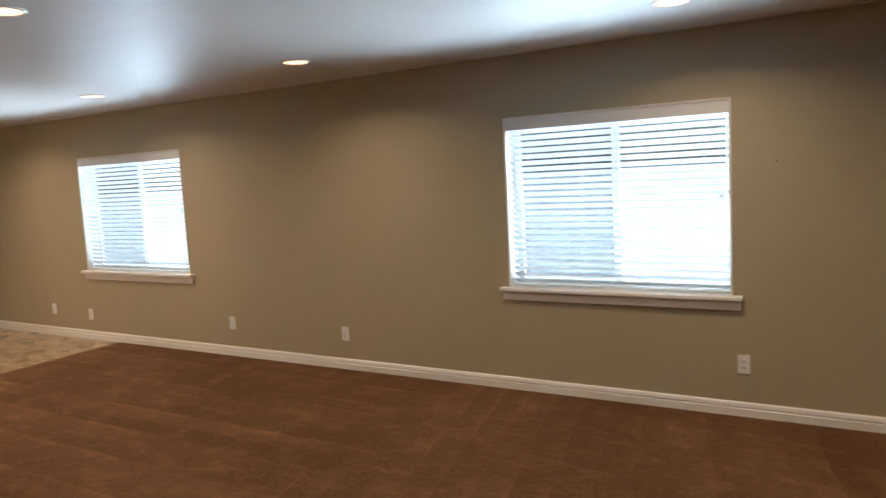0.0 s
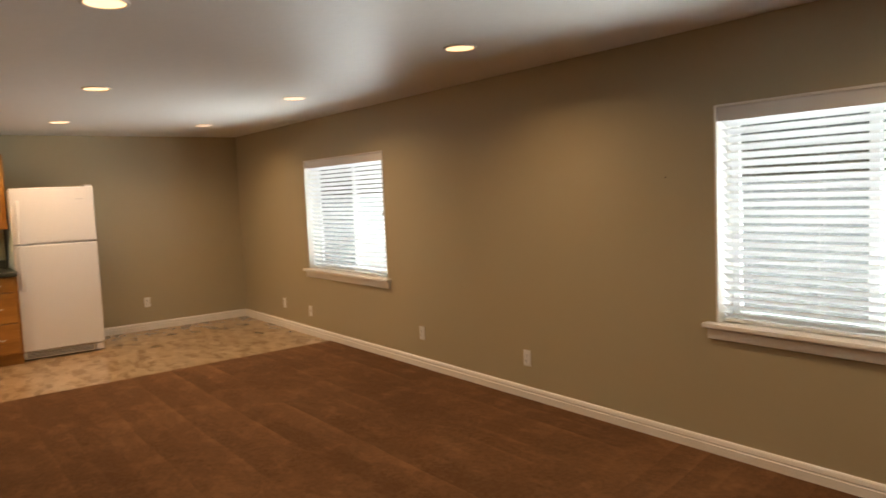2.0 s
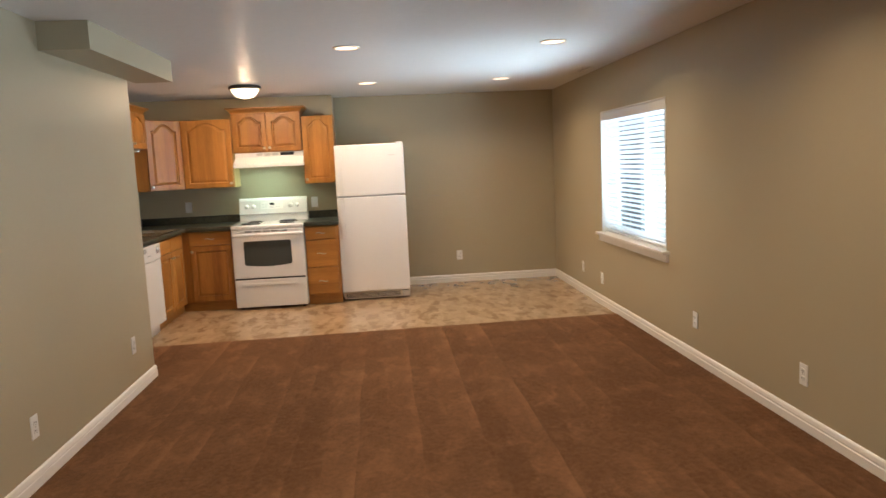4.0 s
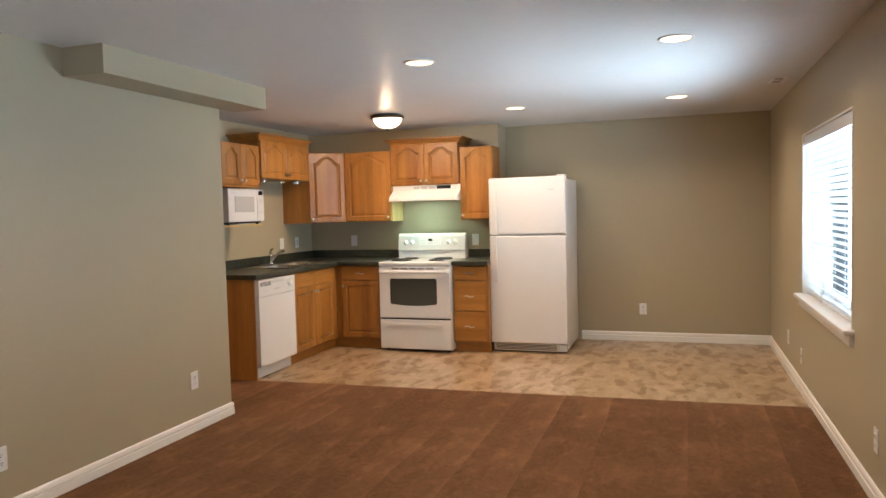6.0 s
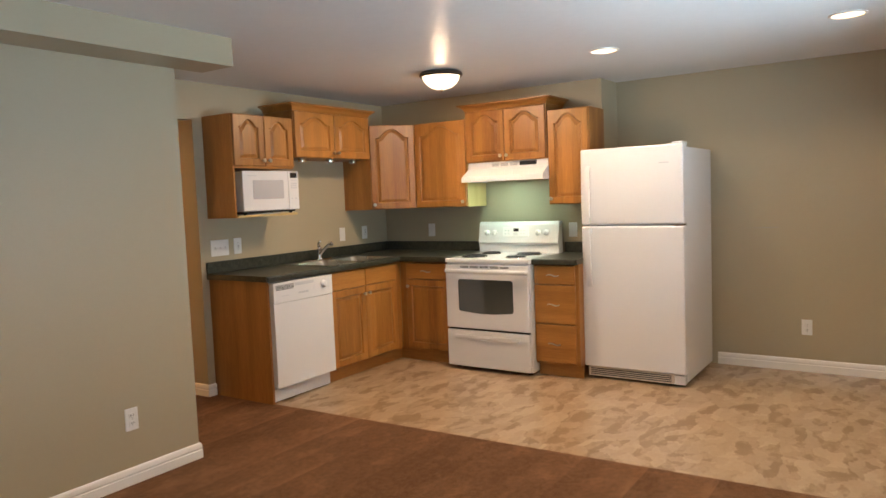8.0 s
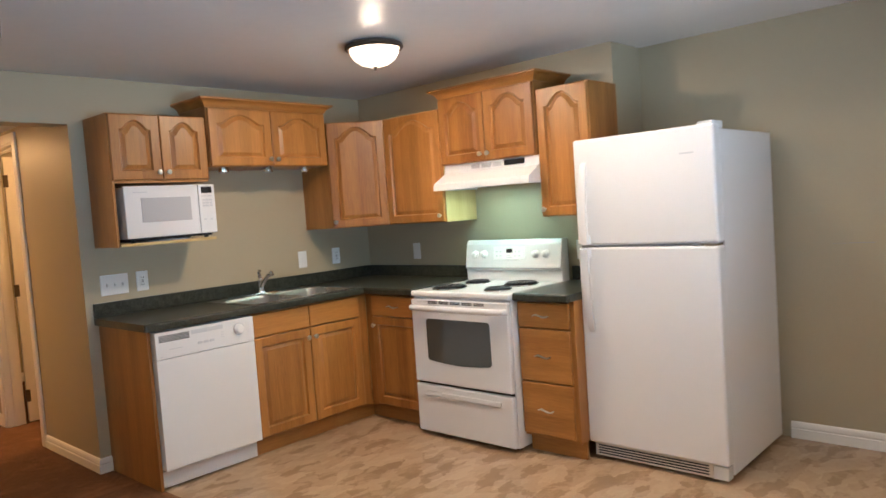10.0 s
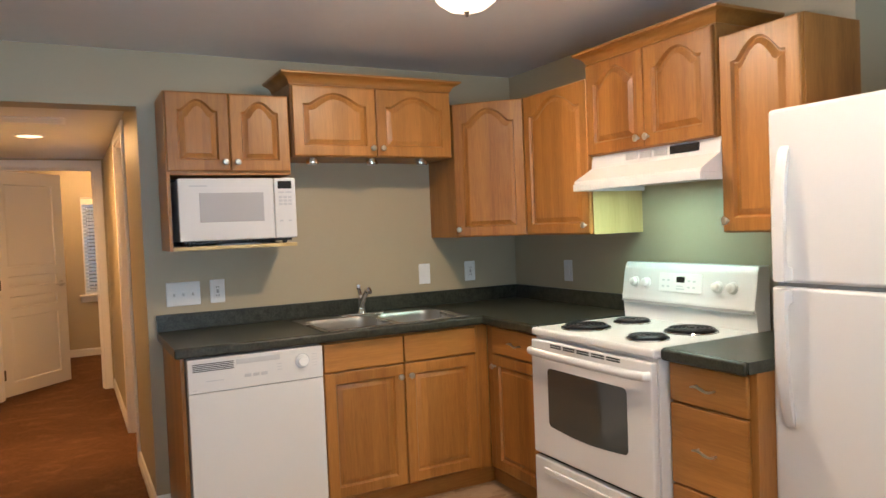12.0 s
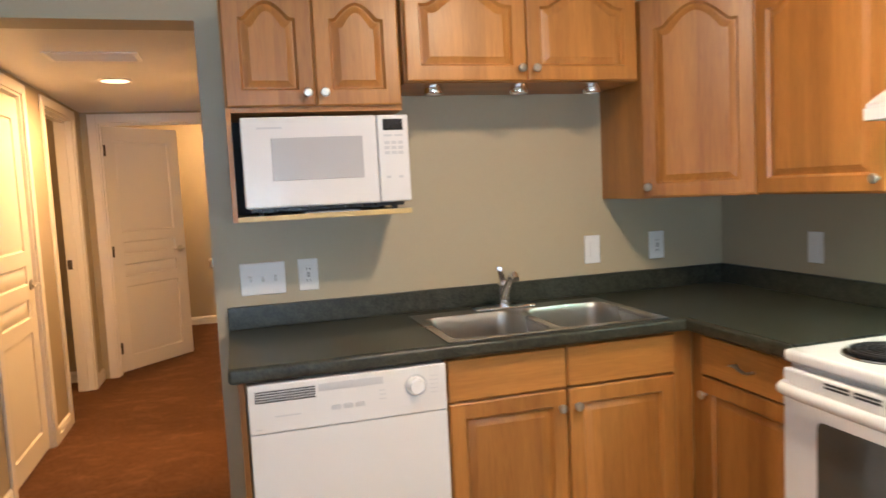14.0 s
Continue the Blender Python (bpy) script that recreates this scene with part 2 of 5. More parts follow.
def vinyl_material():
    """Sheet vinyl printed with mottled slate-like patches."""
    m = bpy.data.materials.new("vinyl")
    m.use_nodes = True
    n, l = m.node_tree.nodes, m.node_tree.links
    b = n["Principled BSDF"]
    tc = n.new("ShaderNodeTexCoord")
    def ragged(scale, amount, turn, stretch):
        """Coordinates torn by noise, so that cells get cleft edges."""
        mp = n.new("ShaderNodeMapping")
        mp.inputs["Rotation"].default_value, mp.inputs["Scale"].default_value = (0, 0, radians(turn)), stretch
        l.new(tc.outputs["Object"], mp.inputs["Vector"])
        wob = n.new("ShaderNodeTexNoise")
        wob.inputs["Scale"].default_value, wob.inputs["Detail"].default_value, wob.inputs["Roughness"].default_value = scale, 5, 0.62
        l.new(mp.outputs[0], wob.inputs["Vector"])
        ma = n.new("ShaderNodeVectorMath")
        ma.operation = 'MULTIPLY_ADD'
        ma.inputs[1].default_value = (amount, amount, 0)
        l.new(wob.outputs["Color"], ma.inputs[0])
        l.new(mp.outputs[0], ma.inputs[2])
        return ma.outputs[0]

    def cells(vector, scale):
        v = n.new("ShaderNodeTexVoronoi")
        v.voronoi_dimensions = '2D'
        v.inputs["Scale"].default_value = scale
        l.new(vector, v.inputs["Vector"])
        s_ = n.new("ShaderNodeSeparateColor")
        l.new(v.outputs["Color"], s_.inputs[0])
        return s_.outputs[0]

    def noise(vector, scale, detail):
        t = n.new("ShaderNodeTexNoise")
        t.inputs["Scale"].default_value, t.inputs["Detail"].default_value = scale, detail
        l.new(vector, t.inputs["Vector"])
        return t.outputs[0]

    def weigh(a, wa, c):
        node = n.new("ShaderNodeMath")
        node.operation = 'MULTIPLY_ADD'
        node.inputs[1].default_value = wa
        l.new(a, node.inputs[0])
        if c is None:
            node.inputs[2].default_value = 0.0
        else:
            l.new(c, node.inputs[2])
        return node.outputs[0]

    one, two = ragged(7, 0.20, 32, (1, 1.9, 1)), ragged(9, 0.16, -28, (1, 1.7, 1))
    total = weigh(cells(one, 6.0), 0.36, weigh(cells(two, 10.0), 0.30, weigh(noise(one, 2.2, 4), 0.34, weigh(noise(two, 24, 5), 0.30, None))))
    ramp = n.new("ShaderNodeValToRGB")
    cr = ramp.color_ramp
    cr.elements[0].position, cr.elements[1].position = 0.31, 0.90
    cr.elements[0].color, cr.elements[1].color = (0.262, 0.170, 0.097, 1), (0.430, 0.305, 0.188, 1)
    e = cr.elements.new(0.50)
    e.color = (0.290, 0.190, 0.108, 1)
    e = cr.elements.new(0.58)
    e.color = (0.352, 0.240, 0.143, 1)
    l.new(total, ramp.inputs[0])
    l.new(ramp.outputs[0], b.inputs["Base Color"])
    b.inputs["Roughness"].default_value = 0.17
    bp = n.new("ShaderNodeBump")
    bp.inputs["Strength"].default_value, bp.inputs["Distance"].default_value = 0.15, 0.001
    l.new(total, bp.inputs["Height"])
    l.new(bp.outputs[0], b.inputs["Normal"])
    return m


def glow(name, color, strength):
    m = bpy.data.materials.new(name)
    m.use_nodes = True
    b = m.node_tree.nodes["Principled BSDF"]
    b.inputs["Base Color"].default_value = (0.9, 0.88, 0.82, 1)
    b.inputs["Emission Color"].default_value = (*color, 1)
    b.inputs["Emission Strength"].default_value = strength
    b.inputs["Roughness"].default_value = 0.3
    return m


def glass_material(name, tint, rough=0.02, clear=0.92):
    """Thin clear pane: mostly see-through, with a real gloss."""
    m = bpy.data.materials.new(name)
    m.use_nodes = True
    n, l = m.node_tree.nodes, m.node_tree.links
    see, gloss, mixer = n.new("ShaderNodeBsdfTransparent"), n.new("ShaderNodeBsdfGlossy"), n.new("ShaderNodeMixShader")
    see.inputs[0].default_value = (*tint, 1)
    gloss.inputs["Roughness"].default_value = rough
    mixer.inputs[0].default_value = 1 - clear
    l.new(see.outputs[0], mixer.inputs[1])
    l.new(gloss.outputs[0], mixer.inputs[2])
    l.new(mixer.outputs[0], n["Material Output"].inputs[0])
    return m


def slat_material():
    m = bpy.data.materials.new("blind_slat")
    m.use_nodes = True
    n, l = m.node_tree.nodes, m.node_tree.links
    b = n["Principled BSDF"]
    b.inputs["Base Color"].default_value = (0.73, 0.74, 0.75, 1)
    b.inputs["Roughness"].default_value = 0.4
    tr, mixer = n.new("ShaderNodeBsdfTranslucent"), n.new("ShaderNodeMixShader")
    tr.inputs[0].default_value = (0.9, 0.92, 0.92, 1)
    mixer.inputs[0].default_value = 0.03
    l.new(b.outputs[0], mixer.inputs[1])
    l.new(tr.outputs[0], mixer.inputs[2])
    l.new(mixer.outputs[0], n["Material Output"].inputs[0])
    return m


PAINT = material("taupe_wall_paint", (0.41, 0.353, 0.237), 0.46, big=0.8, fine=170, vary=0.035, bump=0.12, bump_distance=0.0015)
CEILING = material("ceiling_paint", (0.70, 0.685, 0.66), 0.42, specular=0.36, big=1.2, fine=17, vary=0.03, bump=0.4, bump_distance=0.004, rough_vary=0.08)
TRIM = material("white_trim_paint", (0.80, 0.77, 0.72), 0.35, vary=0.03, fine=60, bump=0.04)
DOOR = material("white_door_paint", (0.78, 0.75, 0.69), 0.38, vary=0.03, fine=200, bump=0.06)
CARPET = carpet_material()
VINYL = vinyl_material()
WOOD_V = wood("maple_upright_grain", (0.205, 0.078, 0.013), (0.49, 0.222, 0.046), 2)
WOOD_H = wood("maple_level_grain", (0.205, 0.078, 0.013), (0.49, 0.222, 0.046), 0)
BIRCH = wood("raw_birch_ply", (0.50, 0.36, 0.13), (0.68, 0.53, 0.24), 2)
WHITE = material("appliance_white", (0.71, 0.705, 0.70), 0.24, vary=0.015, fine=240, bump=0.03, bump_distance=0.0008, rough_vary=0.04)
TEXTURED = material("appliance_white_stipple", (0.71, 0.70, 0.695), 0.3, vary=0.02, fine=420, bump=0.12, bump_distance=0.0008)
BEIGE = material("cream_plastic", (0.72, 0.66, 0.58), 0.4, vary=0.03)
GREYP = material("grey_plastic", (0.34, 0.34, 0.34), 0.45, vary=0.05)
PALE = material("pale_grey_print", (0.52, 0.53, 0.55), 0.5, vary=0.04)
BLACK = material("black_plastic", (0.014, 0.014, 0.015), 0.25, vary=0.1)
COIL = material("black_coil_metal", (0.018, 0.018, 0.02), 0.35, 0.3, vary=0.2, fine=90)
CHROME = material("chrome", (0.82, 0.82, 0.83), 0.08, 1.0, vary=0.02)
NICKEL = material("brushed_nickel", (0.62, 0.60, 0.56), 0.28, 1.0, vary=0.05)
BRONZE = material("aged_bronze", (0.11, 0.085, 0.065), 0.4, 0.7, vary=0.15)
STEEL = material("stainless_steel", (0.50, 0.48, 0.45), 0.27, 1.0, vary=0.05, fine=300, stretch=(0.05, 1, 1), bump=0.05, bump_distance=0.0004)
COUNTER = material("green_black_laminate", (0.026, 0.033, 0.029), 0.32, big=30, fine=150, fine_share=0.55,
                   dark=(0.010, 0.012, 0.009), light=(0.062, 0.066, 0.047), span=(0.38, 0.68), bump=0.05)
PLASTIC = material("white_plastic", (0.76, 0.76, 0.75), 0.35, vary=0.02)
SLOT = material("dark_slot", (0.03, 0.03, 0.03), 0.6, vary=0.1)
SLAT = slat_material()
VINYLFRAME = material("window_vinyl", (0.78, 0.78, 0.77), 0.35, vary=0.02)
PANE = glass_material("window_glass", (0.66, 0.68, 0.68))
SCREEN = glass_material("insect_screen", (0.74, 0.75, 0.76), 0.6, 0.97)
OVEN_GLASS = material("oven_window_glass", (0.055, 0.06, 0.056), 0.06, vary=0.05, specular=0.9)
GLOSSY = material("glossy_white_glass", (0.71, 0.705, 0.70), 0.08, vary=0.012, rough_vary=0.02)
MW_GLASS = material("microwave_window_mesh", (0.46, 0.46, 0.47), 0.14, vary=0.04, fine=500)
DOWN_GLOW = glow("downlight_lens", (1.0, 0.62, 0.32), 2.6)
BOWL_GLOW = glow("frosted_bowl", (1.0, 0.72, 0.42), 2.8)
GRAVEL = material("pale_gravel", (0.42, 0.40, 0.37), 0.9, vary=0.25, big=3, fine=60, bump=0.5)


# ---- mesh helpers ----
def box(bm, x0, y0, z0, x1, y1, z1, bevel=0.0, seg=2):
    r = bmesh.ops.create_cube(bm, size=1)
    for v in r["verts"]:
        v.co = ((x0 + x1) / 2 + v.co.x * (x1 - x0), (y0 + y1) / 2 + v.co.y * (y1 - y0), (z0 + z1) / 2 + v.co.z * (z1 - z0))
    if bevel:
        edges = list({e for v in r["verts"] for e in v.link_edges})
        bmesh.ops.bevel(bm, geom=edges, offset=bevel, segments=seg, profile=0.5, affect='EDGES')
    return bm


def boxes(*items, bevel=0.0, seg=2):
    bm = bmesh.new()
    for i in items:
        box(bm, *i, bevel=bevel, seg=seg)
    return bm


def lathe(bm, profile, seg=24, m=Matrix()):
    """Turn (radius, height) pairs about z, then place by m."""
    rings = []
    for r, z in profile:
        if r < 1e-5:
            rings.append([bm.verts.new(m @ Vector((0, 0, z)))])
        else:
            rings.append([bm.verts.new(m @ Vector((r * math.cos(2 * math.pi * k / seg), r * math.sin(2 * math.pi * k / seg), z))) for k in range(seg)])
    for a, b in zip(rings, rings[1:]):
        for k in range(seg):
            k2 = (k + 1) % seg
            if len(a) == 1 and len(b) == 1:
                continue
            if len(a) == 1:
                bm.faces.new((a[0], b[k2], b[k]))
            elif len(b) == 1:
                bm.faces.new((a[k], a[k2], b[0]))
            else:
                bm.faces.new((a[k], a[k2], b[k2], b[k]))
    return bm


def tube(bm, points, radius, seg=10, flat=1.0):
    """A round bar along points."""
    pts = [Vector(p) for p in points]
    rings = []
    for i, p in enumerate(pts):
        d = (pts[min(i + 1, len(pts) - 1)] - pts[max(i - 1, 0)]).normalized()
        side = d.cross(Vector((0, 0, 1)))
        side = side.normalized() if side.length > 1e-3 else Vector((1, 0, 0))
        up = side.cross(d).normalized()
        r = radius[i] if isinstance(radius, (list, tuple)) else radius
        rings.append([bm.verts.new(p + side * r * math.cos(2 * math.pi * k / seg) + up * r * flat * math.sin(2 * math.pi * k / seg)) for k in range(seg)])
    for a, b in zip(rings, rings[1:]):
        for k in range(seg):
            bm.faces.new((a[k], a[(k + 1) % seg], b[(k + 1) % seg], b[k]))
    bm.faces.new(rings[0])
    bm.faces.new(rings[-1])
    return bm


def ring_torus(bm, cx, cy, cz, R, r, seg=36, sides=8):
    return_rings = []
    for i in range(seg):
        a = 2 * math.pi * i / seg
        return_rings.append([bm.verts.new((cx + (R + r * math.cos(2 * math.pi * k / sides)) * math.cos(a),
                                           cy + (R + r * math.cos(2 * math.pi * k / sides)) * math.sin(a),
                                           cz + r * math.sin(2 * math.pi * k / sides))) for k in range(sides)])
    for i in range(seg):
        a, b = return_rings[i], return_rings[(i + 1) % seg]
        for k in range(sides):
            bm.faces.new((a[k], b[k], b[(k + 1) % sides], a[(k + 1) % sides]))
    return bm


def prism(bm, outline, axis, a, b):
    """Extrude a 2D outline along an axis from a to b. Outline holds the two other coordinates, in order."""
    def at(p, t):
        c = list(p)
        c.insert(axis, t)
        return bm.verts.new(c)
    lo, hi = [at(p, a) for p in outline], [at(p, b) for p in outline]
    k = len(outline)
    for i in range(k):
        bm.faces.new((lo[i], lo[(i + 1) % k], hi[(i + 1) % k], hi[i]))
    bm.faces.new(lo)
    bm.faces.new(hi)
    return bm


def soften(me):
    """Smooth shading in which broad faces keep their flatness and bevels take the turn."""
    count = len(me.polygons)
    me.polygons.foreach_set("use_smooth", [True] * count)
    normals, areas = np.empty(count * 3), np.empty(count)
    me.polygons.foreach_get("normal", normals)
    me.polygons.foreach_get("area", areas)
    normals = normals.reshape(-1, 3)
    around = [[] for _ in me.vertices]
    for p in me.polygons:
        for v in p.vertices:
            around[v].append(p.index)
    corners = []
    limit = math.cos(radians(42))
    for p in me.polygons:
        own = normals[p.index]
        for v in p.vertices:
            near = [i for i in around[v] if normals[i] @ own > limit]
            total = (normals[near] * areas[near, None]).sum(0)
            size = np.linalg.norm(total)
            corners.append(tuple(total / size) if size > 1e-12 else tuple(own))
    me.normals_split_custom_set(corners)


def finish(name, bm, mat, smooth=True):
    bmesh.ops.recalc_face_normals(bm, faces=bm.faces)
    me = bpy.data.meshes.new(name)
    bm.to_mesh(me)
    bm.free()
    me.materials.append(mat)
    if smooth:
        soften(me)
    return me


FINE = {"slots", "print", "keypad", "slits", "grille_slots", "vent_slots", "key_print", "buttons"}


def part(name, bm, mat, parent, label=""):
    """One mesh object under a thing or a part, in the thing's own coordinates."""
    ob = new(name, finish(name, bm, mat))
    ob.parent = parent
    if label:
        ob["label"] = label
    if name in FINE:
        ob["kind"] = "stuff"
    return ob


def thing(name, m, label, category, group="", kind=""):
    ob = new(name)
    ob.empty_display_size = 0.05
    ob.matrix_basis = m
    return tagged(ob, label, category, group, kind)


def setting(name, bm, mat, label="", category=""):
    ob = new(name, finish(name, bm, mat))
    return tagged(ob, label, category, "", "structure")


# local frames: x to the right along a front, y into the wall, z up
def on_window_wall(x, z=0, off=0):
    return pose(x, WIN_Y - off, z)


def on_sink_wall(x, z=0, off=0):
    return pose(x, SINK_Y + off, z, 0, 0, 180)


def on_range_wall(y, z=0, off=0):
    return pose(KIT_X + off, y, z, 0, 0, 90)


# ---- structure ----
T = 0.16
bm = bmesh.new()
z0, z1 = WIN_Z
edges = [FAR_X - T] + [v for w in WINDOWS for v in w] + [EAST_X + T]
for i in range(0, len(edges), 2):
    box(bm, edges[i], WIN_Y, 0, edges[i + 1], WIN_Y + 0.2, CEIL)
for x0, x1 in WINDOWS:
    box(bm, x0, WIN_Y, 0, x1, WIN_Y + 0.2, z0)
    box(bm, x0, WIN_Y, z1, x1, WIN_Y + 0.2, CEIL)
setting("wall_north", bm, PAINT, "taupe painted wall with two deep windows", "wall")
setting("wall_west", boxes((FAR_X - T, 2.07, 0, FAR_X, WIN_Y, CEIL)), PAINT, "taupe painted end wall of the dining corner", "wall")
setting("wall_kitchen", boxes((FAR_X - T, SINK_Y - T, 0, KIT_X, 2.07, CEIL)), PAINT, "taupe painted wall behind the range", "wall")
bm = boxes((KIT_X, SINK_Y - T, 0, HALL_R, SINK_Y, CEIL), (HALL_R, SINK_Y - T, 2.04, HALL_L, SINK_Y, CEIL))
setting("wall_sink", bm, PAINT, "taupe painted wall behind the sink with a hall opening", "wall")
setting("wall_living", boxes((LEFT_END, LEFT_Y - T, 0, -2.3, LEFT_Y, CEIL)), PAINT, "taupe painted inner wall of the living room", "wall")
setting("wall_return", boxes((LEFT_END, SINK_Y, 0, LEFT_END + T, LEFT_Y - T, CEIL)), PAINT, "short taupe return wall beside the hall", "wall")
setting("wall_entry", boxes((-2.3 - T, SOUTH_Y, 0, -2.3, LEFT_Y - T, CEIL)), PAINT, "taupe entry side wall", "wall")
setting("wall_south", boxes((-2.3 - T, SOUTH_Y - T, 0, EAST_X + T, SOUTH_Y, CEIL)), PAINT, "plain taupe wall closing the room", "wall")
setting("wall_east", boxes((EAST_X, SOUTH_Y, 0, EAST_X + T, WIN_Y, CEIL)), PAINT, "plain taupe end wall", "wall")
setting("soffit", boxes((-5.69, LEFT_Y, 2.165, -4.19, 1.095, CEIL)), PAINT, "boxed taupe duct soffit under the ceiling", "soffit")
setting("ceiling", boxes((FAR_X - T, SINK_Y - T, CEIL, EAST_X + T, WIN_Y + 0.2, CEIL + 0.12), (-2.3 - T, SOUTH_Y - T, CEIL, EAST_X + T, SINK_Y - T, CEIL + 0.12)),
        CEILING, "semi-gloss white textured ceiling", "ceiling")

# floors: carpet and vinyl meet on a slightly slanting line
SEAM = [(-6.43, SINK_Y - 0.0), (-6.585, WIN_Y)]
bm = bmesh.new()
prism(bm, [(FAR_X, SINK_Y), (SEAM[0][0], SINK_Y), (SEAM[1][0], WIN_Y), (FAR_X, WIN_Y)], 2, -0.05, 0.0)
setting("floor_vinyl", bm, VINYL, "tan mottled sheet vinyl kitchen floor", "floor")
bm = bmesh.new()
prism(bm, [(SEAM[0][0], SINK_Y), (EAST_X, SINK_Y), (EAST_X, WIN_Y), (SEAM[1][0], WIN_Y)], 2, -0.05, 0.006)
box(bm, -2.3, SOUTH_Y, -0.05, EAST_X, SINK_Y, 0.006)
box(bm, -8.6, BACK_Y, -0.05, -3.6, SINK_Y, 0.006)
setting("floor_carpet", bm, CARPET, "brown cut-pile carpet with vacuum strokes", "carpet")


def baseboard(points, label="white moulded baseboard"):
    """A moulded board along a line of floor points; the room lies on its left."""
    prof = [(0.0, 0.0), (0.014, 0.0), (0.014, 0.052), (0.0095, 0.056), (0.0095, 0.060), (0.0135, 0.064), (0.012, 0.082), (0.006, 0.092), (0.0, 0.094)]
    bm = bmesh.new()
    pts = [Vector((x, y, 0)) for x, y in points]
    rows = []
    for i, p in enumerate(pts):
        dirs = []
        if i > 0:
            dirs.append((p - pts[i - 1]).normalized())
        if i < len(pts) - 1:
            dirs.append((pts[i + 1] - p).normalized())
        norms = [Vector((-d.y, d.x, 0)) for d in dirs]
        nn = sum(norms, Vector()) / len(norms)
        nn = nn / max(nn.length_squared, 0.2)
        rows.append([bm.verts.new(p + nn * a + Vector((0, 0, b))) for a, b in prof])
    for a, b in zip(rows, rows[1:]):
        for k in range(len(prof) - 1):
            bm.faces.new((a[k], a[k + 1], b[k + 1], b[k]))
    bm.faces.new(rows[0])
    bm.faces.new(rows[-1])
    return setting("baseboard", bm, TRIM, label, "baseboard")


baseboard([(EAST_X, WIN_Y), (FAR_X, WIN_Y), (FAR_X, 2.87)])
baseboard([(LEFT_END, SINK_Y), (LEFT_END, LEFT_Y), (-2.3, LEFT_Y), (-2.3, SOUTH_Y)])
baseboard([(-2.3, SOUTH_Y), (EAST_X, SOUTH_Y), (EAST_X, WIN_Y)])
baseboard([(-6.43, SINK_Y), (HALL_R, SINK_Y), (HALL_R, -1.03)])


# ---- windows with blinds ----
def window(x0, x1, face, label, name="window", slats=25):
    """A sliding window set deep in the wall, with its jamb lining, sill and blind; origin at the lower left corner of the opening."""
    w, h = x1 - x0, WIN_Z[1] - WIN_Z[0]
    win = thing(name, face, label, "window", kind="structure")
    part("window_sill", boxes((-0.06, -0.055, -0.022, w + 0.06, 0.19, 0.004), bevel=0.006), TRIM, win, "white painted sill board")
    part("apron", boxes((-0.045, -0.022, -0.085, w + 0.045, 0.0, -0.022), bevel=0.005), TRIM, win)
    part("jamb_lining", boxes((-0.002, -0.004, 0.004, 0.012, 0.19, h), (w - 0.012, -0.004, 0.004, w + 0.002, 0.19, h), (0.012, -0.004, h - 0.012, w - 0.012, 0.19, h + 0.002), bevel=0.002), TRIM, win)
    fr = boxes((0.012, 0.14, 0.004, 0.055, 0.18, h - 0.012), (w - 0.055, 0.14, 0.004, w - 0.012, 0.18, h - 0.012),
               (0.055, 0.14, 0.004, w - 0.055, 0.18, 0.05), (0.055, 0.14, h - 0.06, w - 0.055, 0.18, h - 0.012), (w / 2 - 0.025, 0.14, 0.05, w / 2 + 0.025, 0.18, h - 0.06), bevel=0.003)
    part("window_frame", fr, VINYLFRAME, win, "white vinyl sliding sash frame")
    for a, b in ((0.055, w / 2 - 0.025), (w / 2 + 0.025, w - 0.055)):
        p = part("pane", boxes((a, 0.158, 0.05, b, 0.162, h - 0.06)), PANE, win)
        p.visible_shadow = False
    p = part("insect_screen", boxes((0.055, 0.170, 0.05, w / 2 - 0.025, 0.172, h - 0.06)), SCREEN, win, "grey insect screen mesh")
    p.visible_shadow = False
    return win


